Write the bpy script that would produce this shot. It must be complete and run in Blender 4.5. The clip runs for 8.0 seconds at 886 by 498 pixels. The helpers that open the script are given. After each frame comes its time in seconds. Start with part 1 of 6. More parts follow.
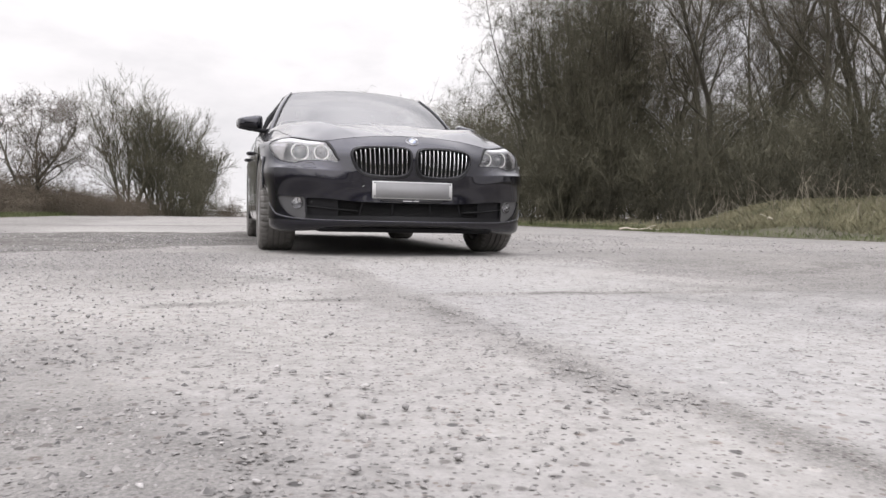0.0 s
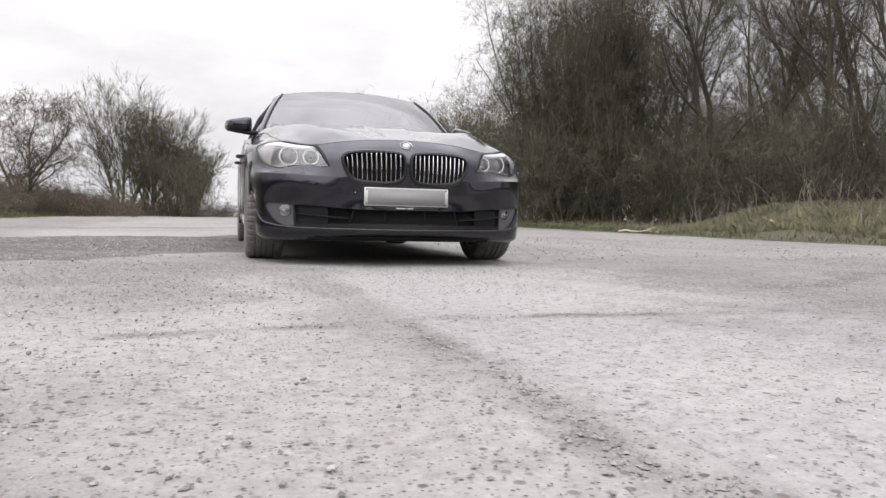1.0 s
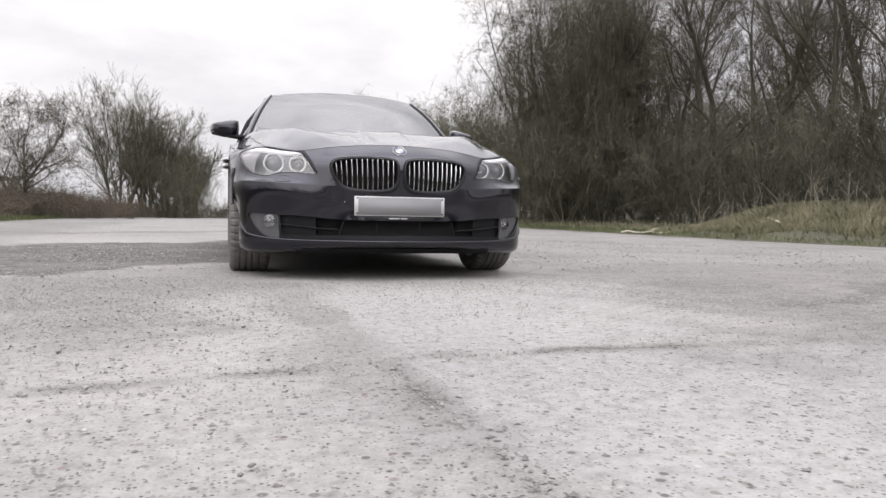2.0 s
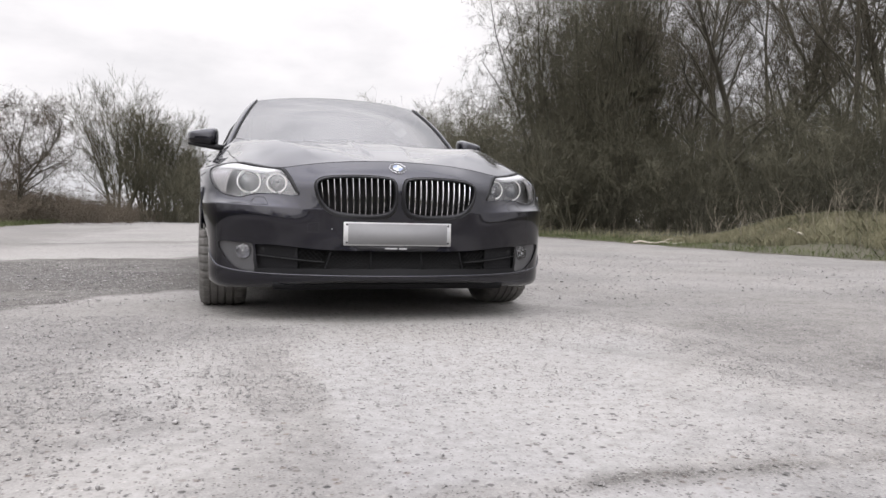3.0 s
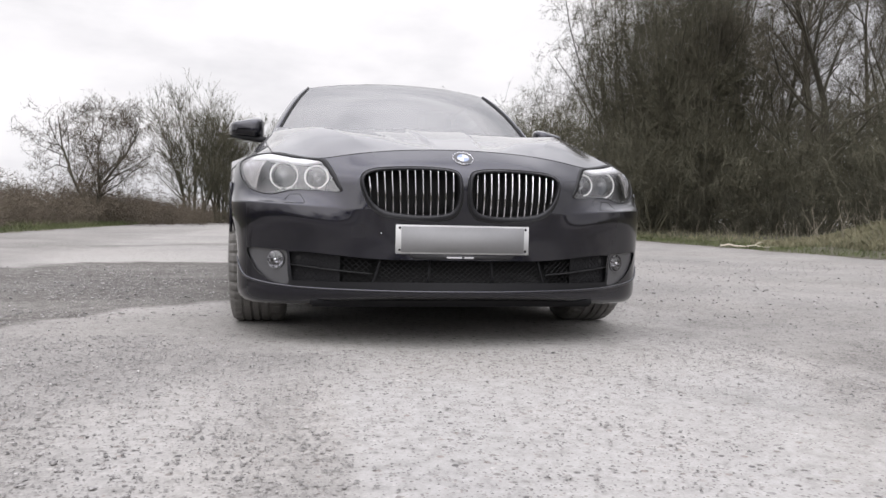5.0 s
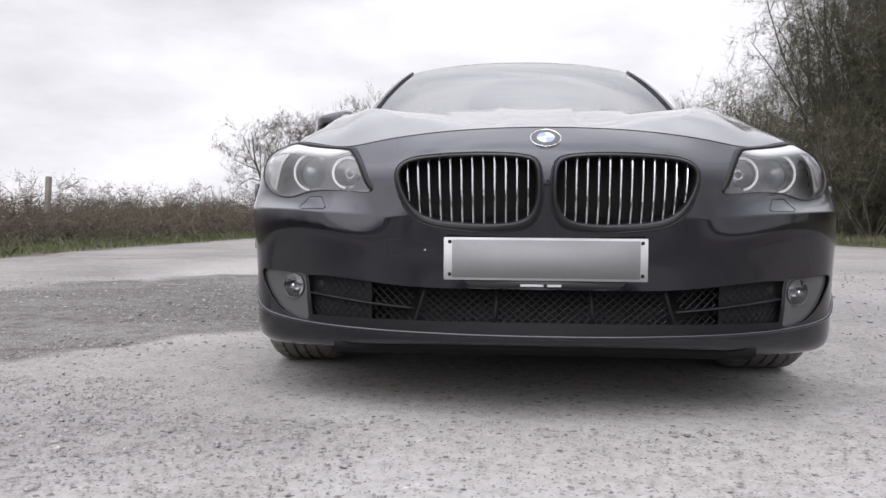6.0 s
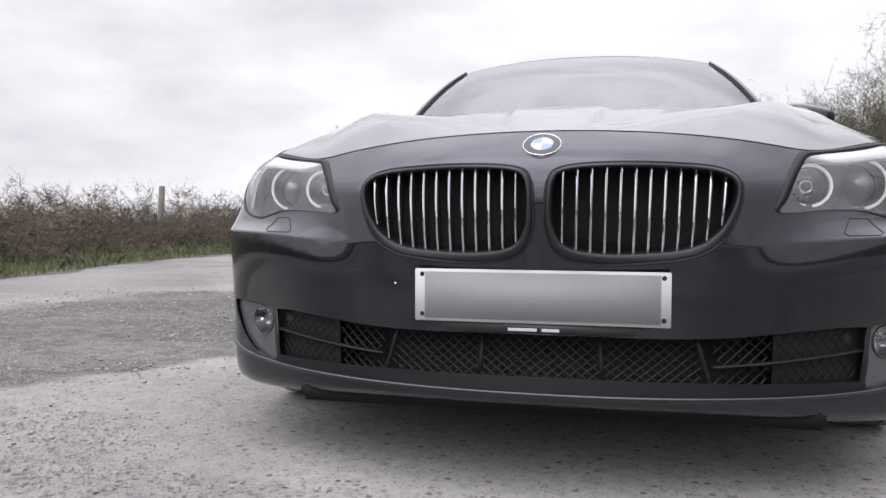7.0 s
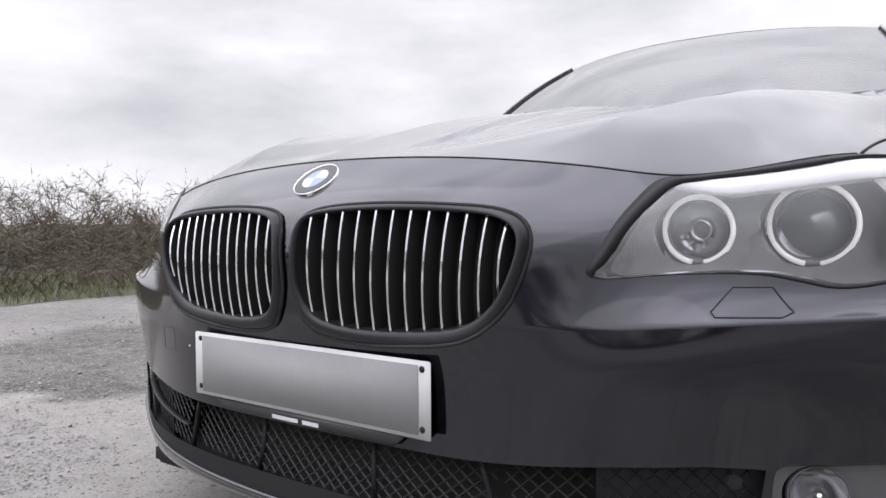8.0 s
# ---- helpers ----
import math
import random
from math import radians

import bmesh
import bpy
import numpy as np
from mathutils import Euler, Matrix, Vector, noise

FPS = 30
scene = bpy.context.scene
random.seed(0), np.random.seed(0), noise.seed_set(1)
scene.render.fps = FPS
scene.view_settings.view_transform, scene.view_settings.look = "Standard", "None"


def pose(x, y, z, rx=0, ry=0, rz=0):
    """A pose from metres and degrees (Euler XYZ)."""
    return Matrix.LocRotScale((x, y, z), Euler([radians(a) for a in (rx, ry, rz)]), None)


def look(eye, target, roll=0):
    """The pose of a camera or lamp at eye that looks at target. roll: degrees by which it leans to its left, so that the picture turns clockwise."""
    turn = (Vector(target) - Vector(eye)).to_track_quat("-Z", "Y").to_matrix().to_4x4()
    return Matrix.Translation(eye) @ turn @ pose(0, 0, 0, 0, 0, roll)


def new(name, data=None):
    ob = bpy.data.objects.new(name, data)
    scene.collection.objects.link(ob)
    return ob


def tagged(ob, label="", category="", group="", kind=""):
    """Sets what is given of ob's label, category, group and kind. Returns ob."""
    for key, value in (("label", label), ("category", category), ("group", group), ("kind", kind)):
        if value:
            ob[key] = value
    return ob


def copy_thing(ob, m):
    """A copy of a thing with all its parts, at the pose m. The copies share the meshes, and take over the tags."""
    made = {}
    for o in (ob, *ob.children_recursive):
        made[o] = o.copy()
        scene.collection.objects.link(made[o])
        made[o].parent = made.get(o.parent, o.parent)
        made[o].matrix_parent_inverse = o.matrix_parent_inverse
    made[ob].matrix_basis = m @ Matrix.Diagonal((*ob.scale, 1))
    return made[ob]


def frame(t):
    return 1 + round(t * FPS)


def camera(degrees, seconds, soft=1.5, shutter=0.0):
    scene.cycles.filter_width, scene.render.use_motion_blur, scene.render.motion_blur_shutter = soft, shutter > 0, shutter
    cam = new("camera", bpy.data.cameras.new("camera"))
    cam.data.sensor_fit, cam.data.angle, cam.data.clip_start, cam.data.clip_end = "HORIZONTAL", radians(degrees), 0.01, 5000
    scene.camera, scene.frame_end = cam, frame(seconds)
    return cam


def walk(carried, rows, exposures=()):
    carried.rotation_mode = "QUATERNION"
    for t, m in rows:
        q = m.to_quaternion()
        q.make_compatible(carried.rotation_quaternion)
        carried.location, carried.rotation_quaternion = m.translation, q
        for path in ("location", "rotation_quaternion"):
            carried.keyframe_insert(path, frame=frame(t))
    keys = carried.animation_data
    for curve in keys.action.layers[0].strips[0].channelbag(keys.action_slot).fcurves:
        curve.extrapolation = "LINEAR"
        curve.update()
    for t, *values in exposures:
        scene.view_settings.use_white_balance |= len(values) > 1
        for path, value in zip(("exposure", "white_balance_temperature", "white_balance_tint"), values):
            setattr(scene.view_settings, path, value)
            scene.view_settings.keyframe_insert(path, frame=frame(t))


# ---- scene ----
# The camera and its path, low over the gravel towards the parked car.
cam = camera(62.4, 8.0)
PATH = [
    (0, (-1.136, -4.563, 0.268), (-0.571, -2.646, 0.178), 1.2),
    (0.5, (-1.1, -4.464, 0.294), (-0.531, -2.548, 0.204), 1.2),
    (1, (-1.06, -4.351, 0.32), (-0.489, -2.436, 0.229), 1.3),
    (1.2, (-1.044, -4.312, 0.326), (-0.477, -2.396, 0.243), 1.3),
    (2.3, (-0.904, -3.912, 0.425), (-0.333, -1.997, 0.328), 1.0),
    (2.5, (-0.866, -3.775, 0.454), (-0.296, -1.861, 0.363), 1.3),
    (3, (-0.772, -3.423, 0.514), (-0.214, -1.505, 0.427), 1.3),
    (3.5, (-0.74, -3.296, 0.53), (-0.199, -1.373, 0.441), 1.3),
    (4, (-0.712, -3.187, 0.538), (-0.19, -1.259, 0.455), 1.3),
    (4.5, (-0.688, -3.082, 0.538), (-0.186, -1.148, 0.449), 1.3),
    (5, (-0.601, -2.76, 0.513), (-0.23, -0.797, 0.426), 1.3),
    (5.2, (-0.538, -2.569, 0.488), (-0.287, -0.586, 0.405), 1.2),
    (6.3, (-0.022, -1.749, 0.543), (-0.254, 0.236, 0.467), 0.3),
    (6.5, (0.019, -1.681, 0.551), (-0.267, 0.297, 0.477), 0.3),
    (7, (0.144, -1.51, 0.578), (-0.304, 0.438, 0.507), 0.2),
    (7.5, (0.472, -1.175, 0.645), (-0.319, 0.661, 0.583), -0.0),
    (8, (0.860, -0.802, 0.675), (-0.307, 0.821, 0.599), -0.4),
]
BALANCE = [(0, 0.0, 6600, 12.3), (2.5, -0.05, 6560, 12), (5, -0.06, 6520, 11.8), (6.5, -0.06, 6360, 12.8), (8, -0.06, 6370, 12.8)]
walk(cam, [(t, look(eye, target, roll)) for t, eye, target, roll in PATH], BALANCE)


# Overcast daylight: a bright cloud deck over a Nishita sky, and a wide, weak sun behind the clouds.
SUN_HEIGHT, SUN_TURN = 40, 205


def make_world():
    world = bpy.data.worlds.new("overcast")
    scene.world = world
    world.use_nodes = True
    nt = world.node_tree
    nt.nodes.clear()
    n, link = nt.nodes.new, nt.links.new
    out, bg = n("ShaderNodeOutputWorld"), n("ShaderNodeBackground")
    sky = n("ShaderNodeTexSky")
    sky.sky_type, sky.sun_disc = "NISHITA", False
    sky.sun_elevation, sky.sun_rotation = radians(SUN_HEIGHT), radians(SUN_TURN)
    dim = n("ShaderNodeVectorMath")
    dim.operation = "SCALE"
    dim.inputs["Scale"].default_value = 0.10
    link(sky.outputs[0], dim.inputs[0])
    co, flat = n("ShaderNodeTexCoord"), n("ShaderNodeMapping")
    flat.inputs["Scale"].default_value = (1.0, 1.0, 2.6)
    link(co.outputs["Generated"], flat.inputs[0])
    big, ramp = n("ShaderNodeTexNoise"), n("ShaderNodeValToRGB")
    big.inputs["Scale"].default_value, big.inputs["Detail"].default_value = 2.3, 7
    big.inputs["Roughness"].default_value = 0.55
    link(flat.outputs[0], big.inputs["Vector"])
    ramp.color_ramp.elements[0].position, ramp.color_ramp.elements[0].color = 0.27, (0.72, 0.73, 0.76, 1)
    ramp.color_ramp.elements[1].position, ramp.color_ramp.elements[1].color = 0.60, (1.22, 1.21, 1.22, 1)
    link(big.outputs[0], ramp.inputs[0])
    gap, hole = n("ShaderNodeTexNoise"), n("ShaderNodeValToRGB")
    gap.inputs["Scale"].default_value, gap.inputs["Detail"].default_value = 1.7, 4
    link(co.outputs["Generated"], gap.inputs["Vector"])
    hole.color_ramp.elements[0].position, hole.color_ramp.elements[1].position = 0.17, 0.27
    link(gap.outputs[0], hole.inputs[0])
    mix = n("ShaderNodeMix")
    mix.data_type = "RGBA"
    link(hole.outputs[0], mix.inputs["Factor"])
    link(dim.outputs[0], mix.inputs["A"])
    link(ramp.outputs[0], mix.inputs["B"])
    # an overcast sky is about three times as bright overhead as at the horizon
    part_z, rise, over = n("ShaderNodeSeparateXYZ"), n("ShaderNodeMapRange"), n("ShaderNodeMix")
    link(co.outputs["Generated"], part_z.inputs[0])
    link(part_z.outputs["Z"], rise.inputs["Value"])
    rise.inputs["From Min"].default_value, rise.inputs["From Max"].default_value = 0.30, 1.0
    rise.inputs["To Min"].default_value, rise.inputs["To Max"].default_value = 0.0, 1.0
    over.data_type = "RGBA"
    over.inputs["A"].default_value, over.inputs["B"].default_value = (0.89, 0.89, 0.90, 1), (2.62, 2.64, 2.77, 1)
    link(rise.outputs[0], over.inputs["Factor"])
    # and brighter towards the hidden sun
    h, a = radians(SUN_HEIGHT), radians(SUN_TURN)
    facing, glare, bright = n("ShaderNodeVectorMath"), n("ShaderNodeMapRange"), n("ShaderNodeVectorMath")
    facing.operation, bright.operation, glare.interpolation_type = "DOT_PRODUCT", "SCALE", "SMOOTHSTEP"
    facing.inputs[1].default_value = (math.cos(h) * math.sin(a), math.cos(h) * math.cos(a), math.sin(h))
    link(co.outputs["Generated"], facing.inputs[0])
    link(facing.outputs["Value"], glare.inputs["Value"])
    glare.inputs["From Min"].default_value, glare.inputs["From Max"].default_value = 0.15, 1.0
    glare.inputs["To Min"].default_value, glare.inputs["To Max"].default_value = 1.0, 1.55
    link(over.outputs["Result"], bright.inputs[0])
    link(glare.outputs[0], bright.inputs["Scale"])
    lift = n("ShaderNodeVectorMath")
    lift.operation = "MULTIPLY"
    link(mix.outputs["Result"], lift.inputs[0])
    link(bright.outputs[0], lift.inputs[1])
    link(lift.outputs[0], bg.inputs["Color"])
    bg.inputs["Strength"].default_value = 1.0
    link(bg.outputs[0], out.inputs[0])


make_world()
sun_data = bpy.data.lights.new("sun", "SUN")
sun_data.energy, sun_data.angle, sun_data.color = 1.4, radians(90), (1.0, 0.985, 0.965)
sun = new("sun", sun_data)
sun.matrix_world = pose(0, 0, 30, 90 - SUN_HEIGHT, 0, 180 - SUN_TURN)


# ---- materials ----
def shader(name, color, rough=0.5, metal=0.0, coat=0.0, spec=0.5):
    m = bpy.data.materials.new(name)
    m.use_nodes = True
    b = m.node_tree.nodes["Principled BSDF"]
    b.inputs["Base Color"].default_value = (*color, 1)
    b.inputs["Roughness"].default_value = rough
    b.inputs["Metallic"].default_value = metal
    b.inputs["Coat Weight"].default_value = coat
    b.inputs["Coat Roughness"].default_value = 0.03
    b.inputs["Specular IOR Level"].default_value = spec
    return m


def noise_node(nt, scale, detail=4, rough=0.55, space="Object"):
    co, no = nt.nodes.new("ShaderNodeTexCoord"), nt.nodes.new("ShaderNodeTexNoise")
    no.inputs["Scale"].default_value, no.inputs["Detail"].default_value = scale, detail
    no.inputs["Roughness"].default_value = rough
    nt.links.new(co.outputs[space], no.inputs["Vector"])
    return no


def ramp_node(nt, fac, stops):
    r = nt.nodes.new("ShaderNodeValToRGB")
    while len(r.color_ramp.elements) < len(stops):
        r.color_ramp.elements.new(0.5)
    for e, (pos, col) in zip(r.color_ramp.elements, stops):
        e.position, e.color = pos, (*col, 1)
    nt.links.new(fac, r.inputs[0])
    return r


def blend(nt, mode, fac, a, b):
    mx = nt.nodes.new("ShaderNodeMix")
    mx.data_type, mx.blend_type = "RGBA", mode
    for key, v in (("Factor", fac), ("A", a), ("B", b)):
        if isinstance(v, (int, float)):
            mx.inputs[key].default_value = v
        elif isinstance(v, tuple):
            mx.inputs[key].default_value = (*v, 1)
        else:
            nt.links.new(v, mx.inputs[key])
    return mx.outputs["Result"]


def bumped(m, height, strength, distance):
    nt = m.node_tree
    b = nt.nodes.new("ShaderNodeBump")
    b.inputs["Strength"].default_value, b.inputs["Distance"].default_value = strength, distance
    nt.links.new(height, b.inputs["Height"])
    nt.links.new(b.outputs[0], nt.nodes["Principled BSDF"].inputs["Normal"])


def worn(name, color, rough, scales=(6, 90), spread=0.25, bump=0.0, **kw):
    """A surface with two scales of variation in colour and gloss."""
    m = shader(name, color, rough, **kw)
    nt = m.node_tree
    p = nt.nodes["Principled BSDF"]
    dark, light = tuple(c * (1 - spread) for c in color), tuple(min(1, c * (1 + spread)) for c in color)
    a, b = noise_node(nt, scales[0]), noise_node(nt, scales[1], 3)
    ra, rb = ramp_node(nt, a.outputs[0], [(0.3, dark), (0.7, light)]), ramp_node(nt, b.outputs[0], [(0.3, dark), (0.7, light)])
    nt.links.new(blend(nt, "MIX", 0.45, ra.outputs[0], rb.outputs[0]), p.inputs["Base Color"])
    rr = nt.nodes.new("ShaderNodeMapRange")
    rr.inputs["To Min"].default_value, rr.inputs["To Max"].default_value = rough * 0.8, min(1, rough * 1.25)
    nt.links.new(a.outputs[0], rr.inputs["Value"])
    nt.links.new(rr.outputs[0], p.inputs["Roughness"])
    if bump:
        bumped(m, b.outputs[0], 0.6, bump)
    return m


def clear_glass(name, tint=(1, 1, 1), ior=1.5):
    """A thin pane: clear, with Fresnel gloss."""
    m = bpy.data.materials.new(name)
    m.use_nodes = True
    nt = m.node_tree
    nt.nodes.clear()
    n, link = nt.nodes.new, nt.links.new
    out, mx, tr, gl, fr = n("ShaderNodeOutputMaterial"), n("ShaderNodeMixShader"), n("ShaderNodeBsdfTransparent"), n("ShaderNodeBsdfGlossy"), n("ShaderNodeFresnel")
    tr.inputs[0].default_value, fr.inputs[0].default_value = (*tint, 1), ior
    gl.inputs["Roughness"].default_value = 0.0
    gl.inputs["Color"].default_value = (1, 1, 1, 1)
    link(fr.outputs[0], mx.inputs[0])
    link(tr.outputs[0], mx.inputs[1])
    link(gl.outputs[0], mx.inputs[2])
    link(mx.outputs[0], out.inputs[0])
    return m


def glow(name, color, strength):
    m = shader(name, (0.8, 0.8, 0.8), 0.3)
    p = m.node_tree.nodes["Principled BSDF"]
    p.inputs["Emission Color"].default_value, p.inputs["Emission Strength"].default_value = (*color, 1), strength
    return m


PAINT = worn("graphite_paint", (0.0082, 0.0082, 0.0150), 0.32, (2.5, 400), 0.10, metal=1.0, coat=1.0)
PAINT.node_tree.nodes["Principled BSDF"].inputs["Coat Roughness"].default_value = 0.06
PAINT.node_tree.nodes["Principled BSDF"].inputs["Coat IOR"].default_value = 1.56
BLACK_PLASTIC = worn("black_plastic", (0.010, 0.010, 0.011), 0.5, (14, 300), 0.25, 0.0004, spec=0.15)
MESH_PLASTIC = worn("mesh_plastic", (0.0125, 0.0125, 0.013), 0.45, (14, 300), 0.2, spec=0.22)
GREY_PLASTIC = worn("grey_plastic", (0.028, 0.028, 0.030), 0.40, (12, 260), 0.15)
FOG_GREY = worn("fog_panel_grey", (0.055, 0.055, 0.058), 0.30, (12, 260), 0.10, coat=0.5)
SATIN = worn("satin_graphite_trim", (0.013, 0.013, 0.015), 0.36, (9, 200), 0.12, metal=0.2, spec=0.35)
# near-black for joints; also stands in for shade behind the grille openings
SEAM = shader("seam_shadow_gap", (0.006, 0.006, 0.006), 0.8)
RUBBER_SEAL = worn("black_rubber_seal", (0.009, 0.009, 0.010), 0.45, (20, 200), 0.2, spec=0.25)
RUBBER = worn("tyre_rubber", (0.115, 0.110, 0.103), 0.8, (18, 160), 0.35, 0.0006)
CHROME = worn("polished_chrome", (0.72, 0.72, 0.74), 0.10, (25, 240), 0.06, metal=1.0)
ALLOY = worn("alloy_wheel_silver", (0.42, 0.42, 0.43), 0.35, (9, 120), 0.15, metal=0.9)
REFLECTOR = worn("lamp_reflector", (0.42, 0.42, 0.44), 0.16, (30, 200), 0.1, metal=1.0)
LAMP_GREY = worn("lamp_inner_grey", (0.105, 0.105, 0.11), 0.28, (25, 200), 0.08, metal=0.3)
LAMP_DARK = worn("lamp_inner_dark", (0.11, 0.11, 0.115), 0.3, (25, 200), 0.12)
LAMP_AMBER = worn("pale_indicator_lens", (0.40, 0.385, 0.38), 0.2, (30, 200), 0.1)
BROW = glow("upper_light_strip", (1.0, 0.98, 0.98), 0.03)
HALO = glow("halo_ring_light", (1.0, 0.98, 0.94), 0.28)
LENS = clear_glass("lamp_cover_glass", (0.95, 0.95, 0.96), 1.85)
PROJECTOR = shader("projector_glass", (0.10, 0.11, 0.12), 0.04, coat=1.0, spec=1.0)
SCREEN_GLASS = clear_glass("windscreen_glass", (0.30, 0.32, 0.33), 2.45)
SIDE_GLASS = clear_glass("tinted_side_glass", (0.25, 0.27, 0.27), 1.6)
PLATE_WHITE = worn("plate_white", (0.45, 0.45, 0.447), 0.45, (9, 160), 0.04)
PLATE_BAR = worn("plate_bar_grey", (0.207, 0.207, 0.210), 0.5, (7, 120), 0.06, spec=0.2)
PRINT_WHITE = shader("printed_white", (0.75, 0.75, 0.75), 0.5)
BADGE_WHITE = worn("badge_white", (0.50, 0.51, 0.53), 0.45, (60, 400), 0.05)
PRINT_GREY = shader("printed_grey", (0.40, 0.40, 0.41), 0.5)
BADGE_BLUE = worn("badge_blue", (0.20, 0.245, 0.37), 0.45, (60, 400), 0.08)
CABIN = worn("dark_cabin_trim", (0.03, 0.03, 0.031), 0.7, (8, 120), 0.25)


def gravel_ground():
    m = shader("compacted_gravel", (0.4, 0.39, 0.38), 0.95, spec=0.06)
    nt = m.node_tree
    p = nt.nodes["Principled BSDF"]
    fine, mid, wide = noise_node(nt, 170, 6, 0.7), noise_node(nt, 24, 6, 0.62), noise_node(nt, 0.55, 5, 0.6)
    co = nt.nodes.new("ShaderNodeTexCoord")
    vor = nt.nodes.new("ShaderNodeTexVoronoi")
    vor.inputs["Scale"].default_value = 75
    nt.links.new(co.outputs["Object"], vor.inputs["Vector"])
    base = ramp_node(nt, mid.outputs[0], [(0.30, (0.238, 0.232, 0.223)), (0.47, (0.294, 0.287, 0.277)), (0.68, (0.334, 0.327, 0.317))])
    grit = ramp_node(nt, fine.outputs[0], [(0.30, (0.76, 0.76, 0.765)), (0.45, (0.98, 0.98, 0.98)), (0.7, (1.06, 1.06, 1.055))])
    worn_patch = ramp_node(nt, wide.outputs[0], [(0.35, (0.84, 0.84, 0.85)), (0.5, (0.96, 0.96, 0.96)), (0.62, (1.0, 0.996, 0.992))])
    cells = ramp_node(nt, vor.outputs["Distance"], [(0.0, (1.05, 1.05, 1.05)), (0.6, (0.9, 0.9, 0.9))])
    # single pebbles, darker or paler than the fines they sit in
    dots = []
    for scale, share in ((42, 0.20), (105, 0.38)):
        cell = nt.nodes.new("ShaderNodeTexVoronoi")
        cell.inputs["Scale"].default_value = scale
        nt.links.new(co.outputs["Object"], cell.inputs["Vector"])
        tone = nt.nodes.new("ShaderNodeSeparateColor")
        nt.links.new(cell.outputs["Color"], tone.inputs[0])
        pick = ramp_node(nt, tone.outputs[0], [(share - 0.02, (1, 1, 1)), (share, (0, 0, 0)), (0.94, (0, 0, 0)), (0.95, (0.5, 0.5, 0.5))])
        near = ramp_node(nt, cell.outputs["Distance"], [(0.26, (1, 1, 1)), (0.42, (0, 0, 0))])
        shade = ramp_node(nt, tone.outputs[1], [(0.0, (0.34, 0.34, 0.35)), (0.45, (0.58, 0.56, 0.555)), (0.6, (0.74, 0.67, 0.64)), (0.8, (0.75, 0.745, 0.74)), (1.0, (1.25, 1.24, 1.22))])
        dots.append((blend(nt, "MULTIPLY", 1.0, pick.outputs[0], near.outputs[0]), shade.outputs[0]))
    c = blend(nt, "MULTIPLY", 1.0, base.outputs[0], grit.outputs[0])
    c = blend(nt, "MULTIPLY", 1.0, c, worn_patch.outputs[0])
    c = blend(nt, "MULTIPLY", 0.6, c, cells.outputs[0])
    for mask, shade in dots:
        c = blend(nt, "MULTIPLY", mask, c, shade)
    att = nt.nodes.new("ShaderNodeAttribute")
    att.attribute_name = "slabs"
    tint = ramp_node(nt, att.outputs["Fac"], [(0.0, (0.985, 0.974, 0.958)), (1.0, (0.985, 0.983, 0.983))])
    c = blend(nt, "MULTIPLY", 1.0, c, tint.outputs[0])
    # darker, coarser stone where loose chippings lie, kept in the mesh as a stain map
    att = nt.nodes.new("ShaderNodeAttribute")
    att.attribute_name = "chippings"
    speck = ramp_node(nt, fine.outputs[0], [(0.38, (0.18, 0.178, 0.176)), (0.50, (0.37, 0.364, 0.357)), (0.62, (0.66, 0.65, 0.64))])
    soft = nt.nodes.new("ShaderNodeMath")
    soft.operation, soft.use_clamp = "MULTIPLY_ADD", True
    edge = nt.nodes.new("ShaderNodeMath")
    edge.operation = "MULTIPLY_ADD"
    nt.links.new(mid.outputs[0], edge.inputs[0])
    edge.inputs[1].default_value, edge.inputs[2].default_value = 1.6, -0.8
    nt.links.new(att.outputs["Fac"], soft.inputs[0])
    soft.inputs[1].default_value = 1.0
    gate = nt.nodes.new("ShaderNodeMath")
    gate.operation = "MULTIPLY"
    nt.links.new(edge.outputs[0], gate.inputs[0])
    nt.links.new(att.outputs["Fac"], gate.inputs[1])
    nt.links.new(gate.outputs[0], soft.inputs[2])
    c = blend(nt, "MULTIPLY", soft.outputs[0], c, speck.outputs[0])
    lumps = noise_node(nt, 11, 5, 0.7)
    lump = ramp_node(nt, lumps.outputs[0], [(0.36, (0.66, 0.655, 0.65)), (0.52, (1.0, 1.0, 1.0)), (0.66, (1.16, 1.155, 1.15))])
    c = blend(nt, "MULTIPLY", soft.outputs[0], c, lump.outputs[0])
    nt.links.new(c, p.inputs["Base Color"])
    h = nt.nodes.new("ShaderNodeMath")
    h.operation = "ADD"
    nt.links.new(fine.outputs[0], h.inputs[0])
    nt.links.new(mid.outputs[0], h.inputs[1])
    bumped(m, h.outputs[0], 0.35, 0.0025)
    return m


def plant(name, dark, light, scale=3.0, rough=0.85):
    m = shader(name, light, rough, spec=0.2)
    nt = m.node_tree
    geo = nt.nodes.new("ShaderNodeNewGeometry")
    no = noise_node(nt, scale, 4)
    a = ramp_node(nt, geo.outputs["Random Per Island"], [(0.0, dark), (1.0, light)])
    b = ramp_node(nt, no.outputs[0], [(0.3, tuple(c * 0.75 for c in dark)), (0.7, tuple(c * 1.15 for c in light))])
    nt.links.new(blend(nt, "MIX", 0.5, a.outputs[0], b.outputs[0]), nt.nodes["Principled BSDF"].inputs["Base Color"])
    return m


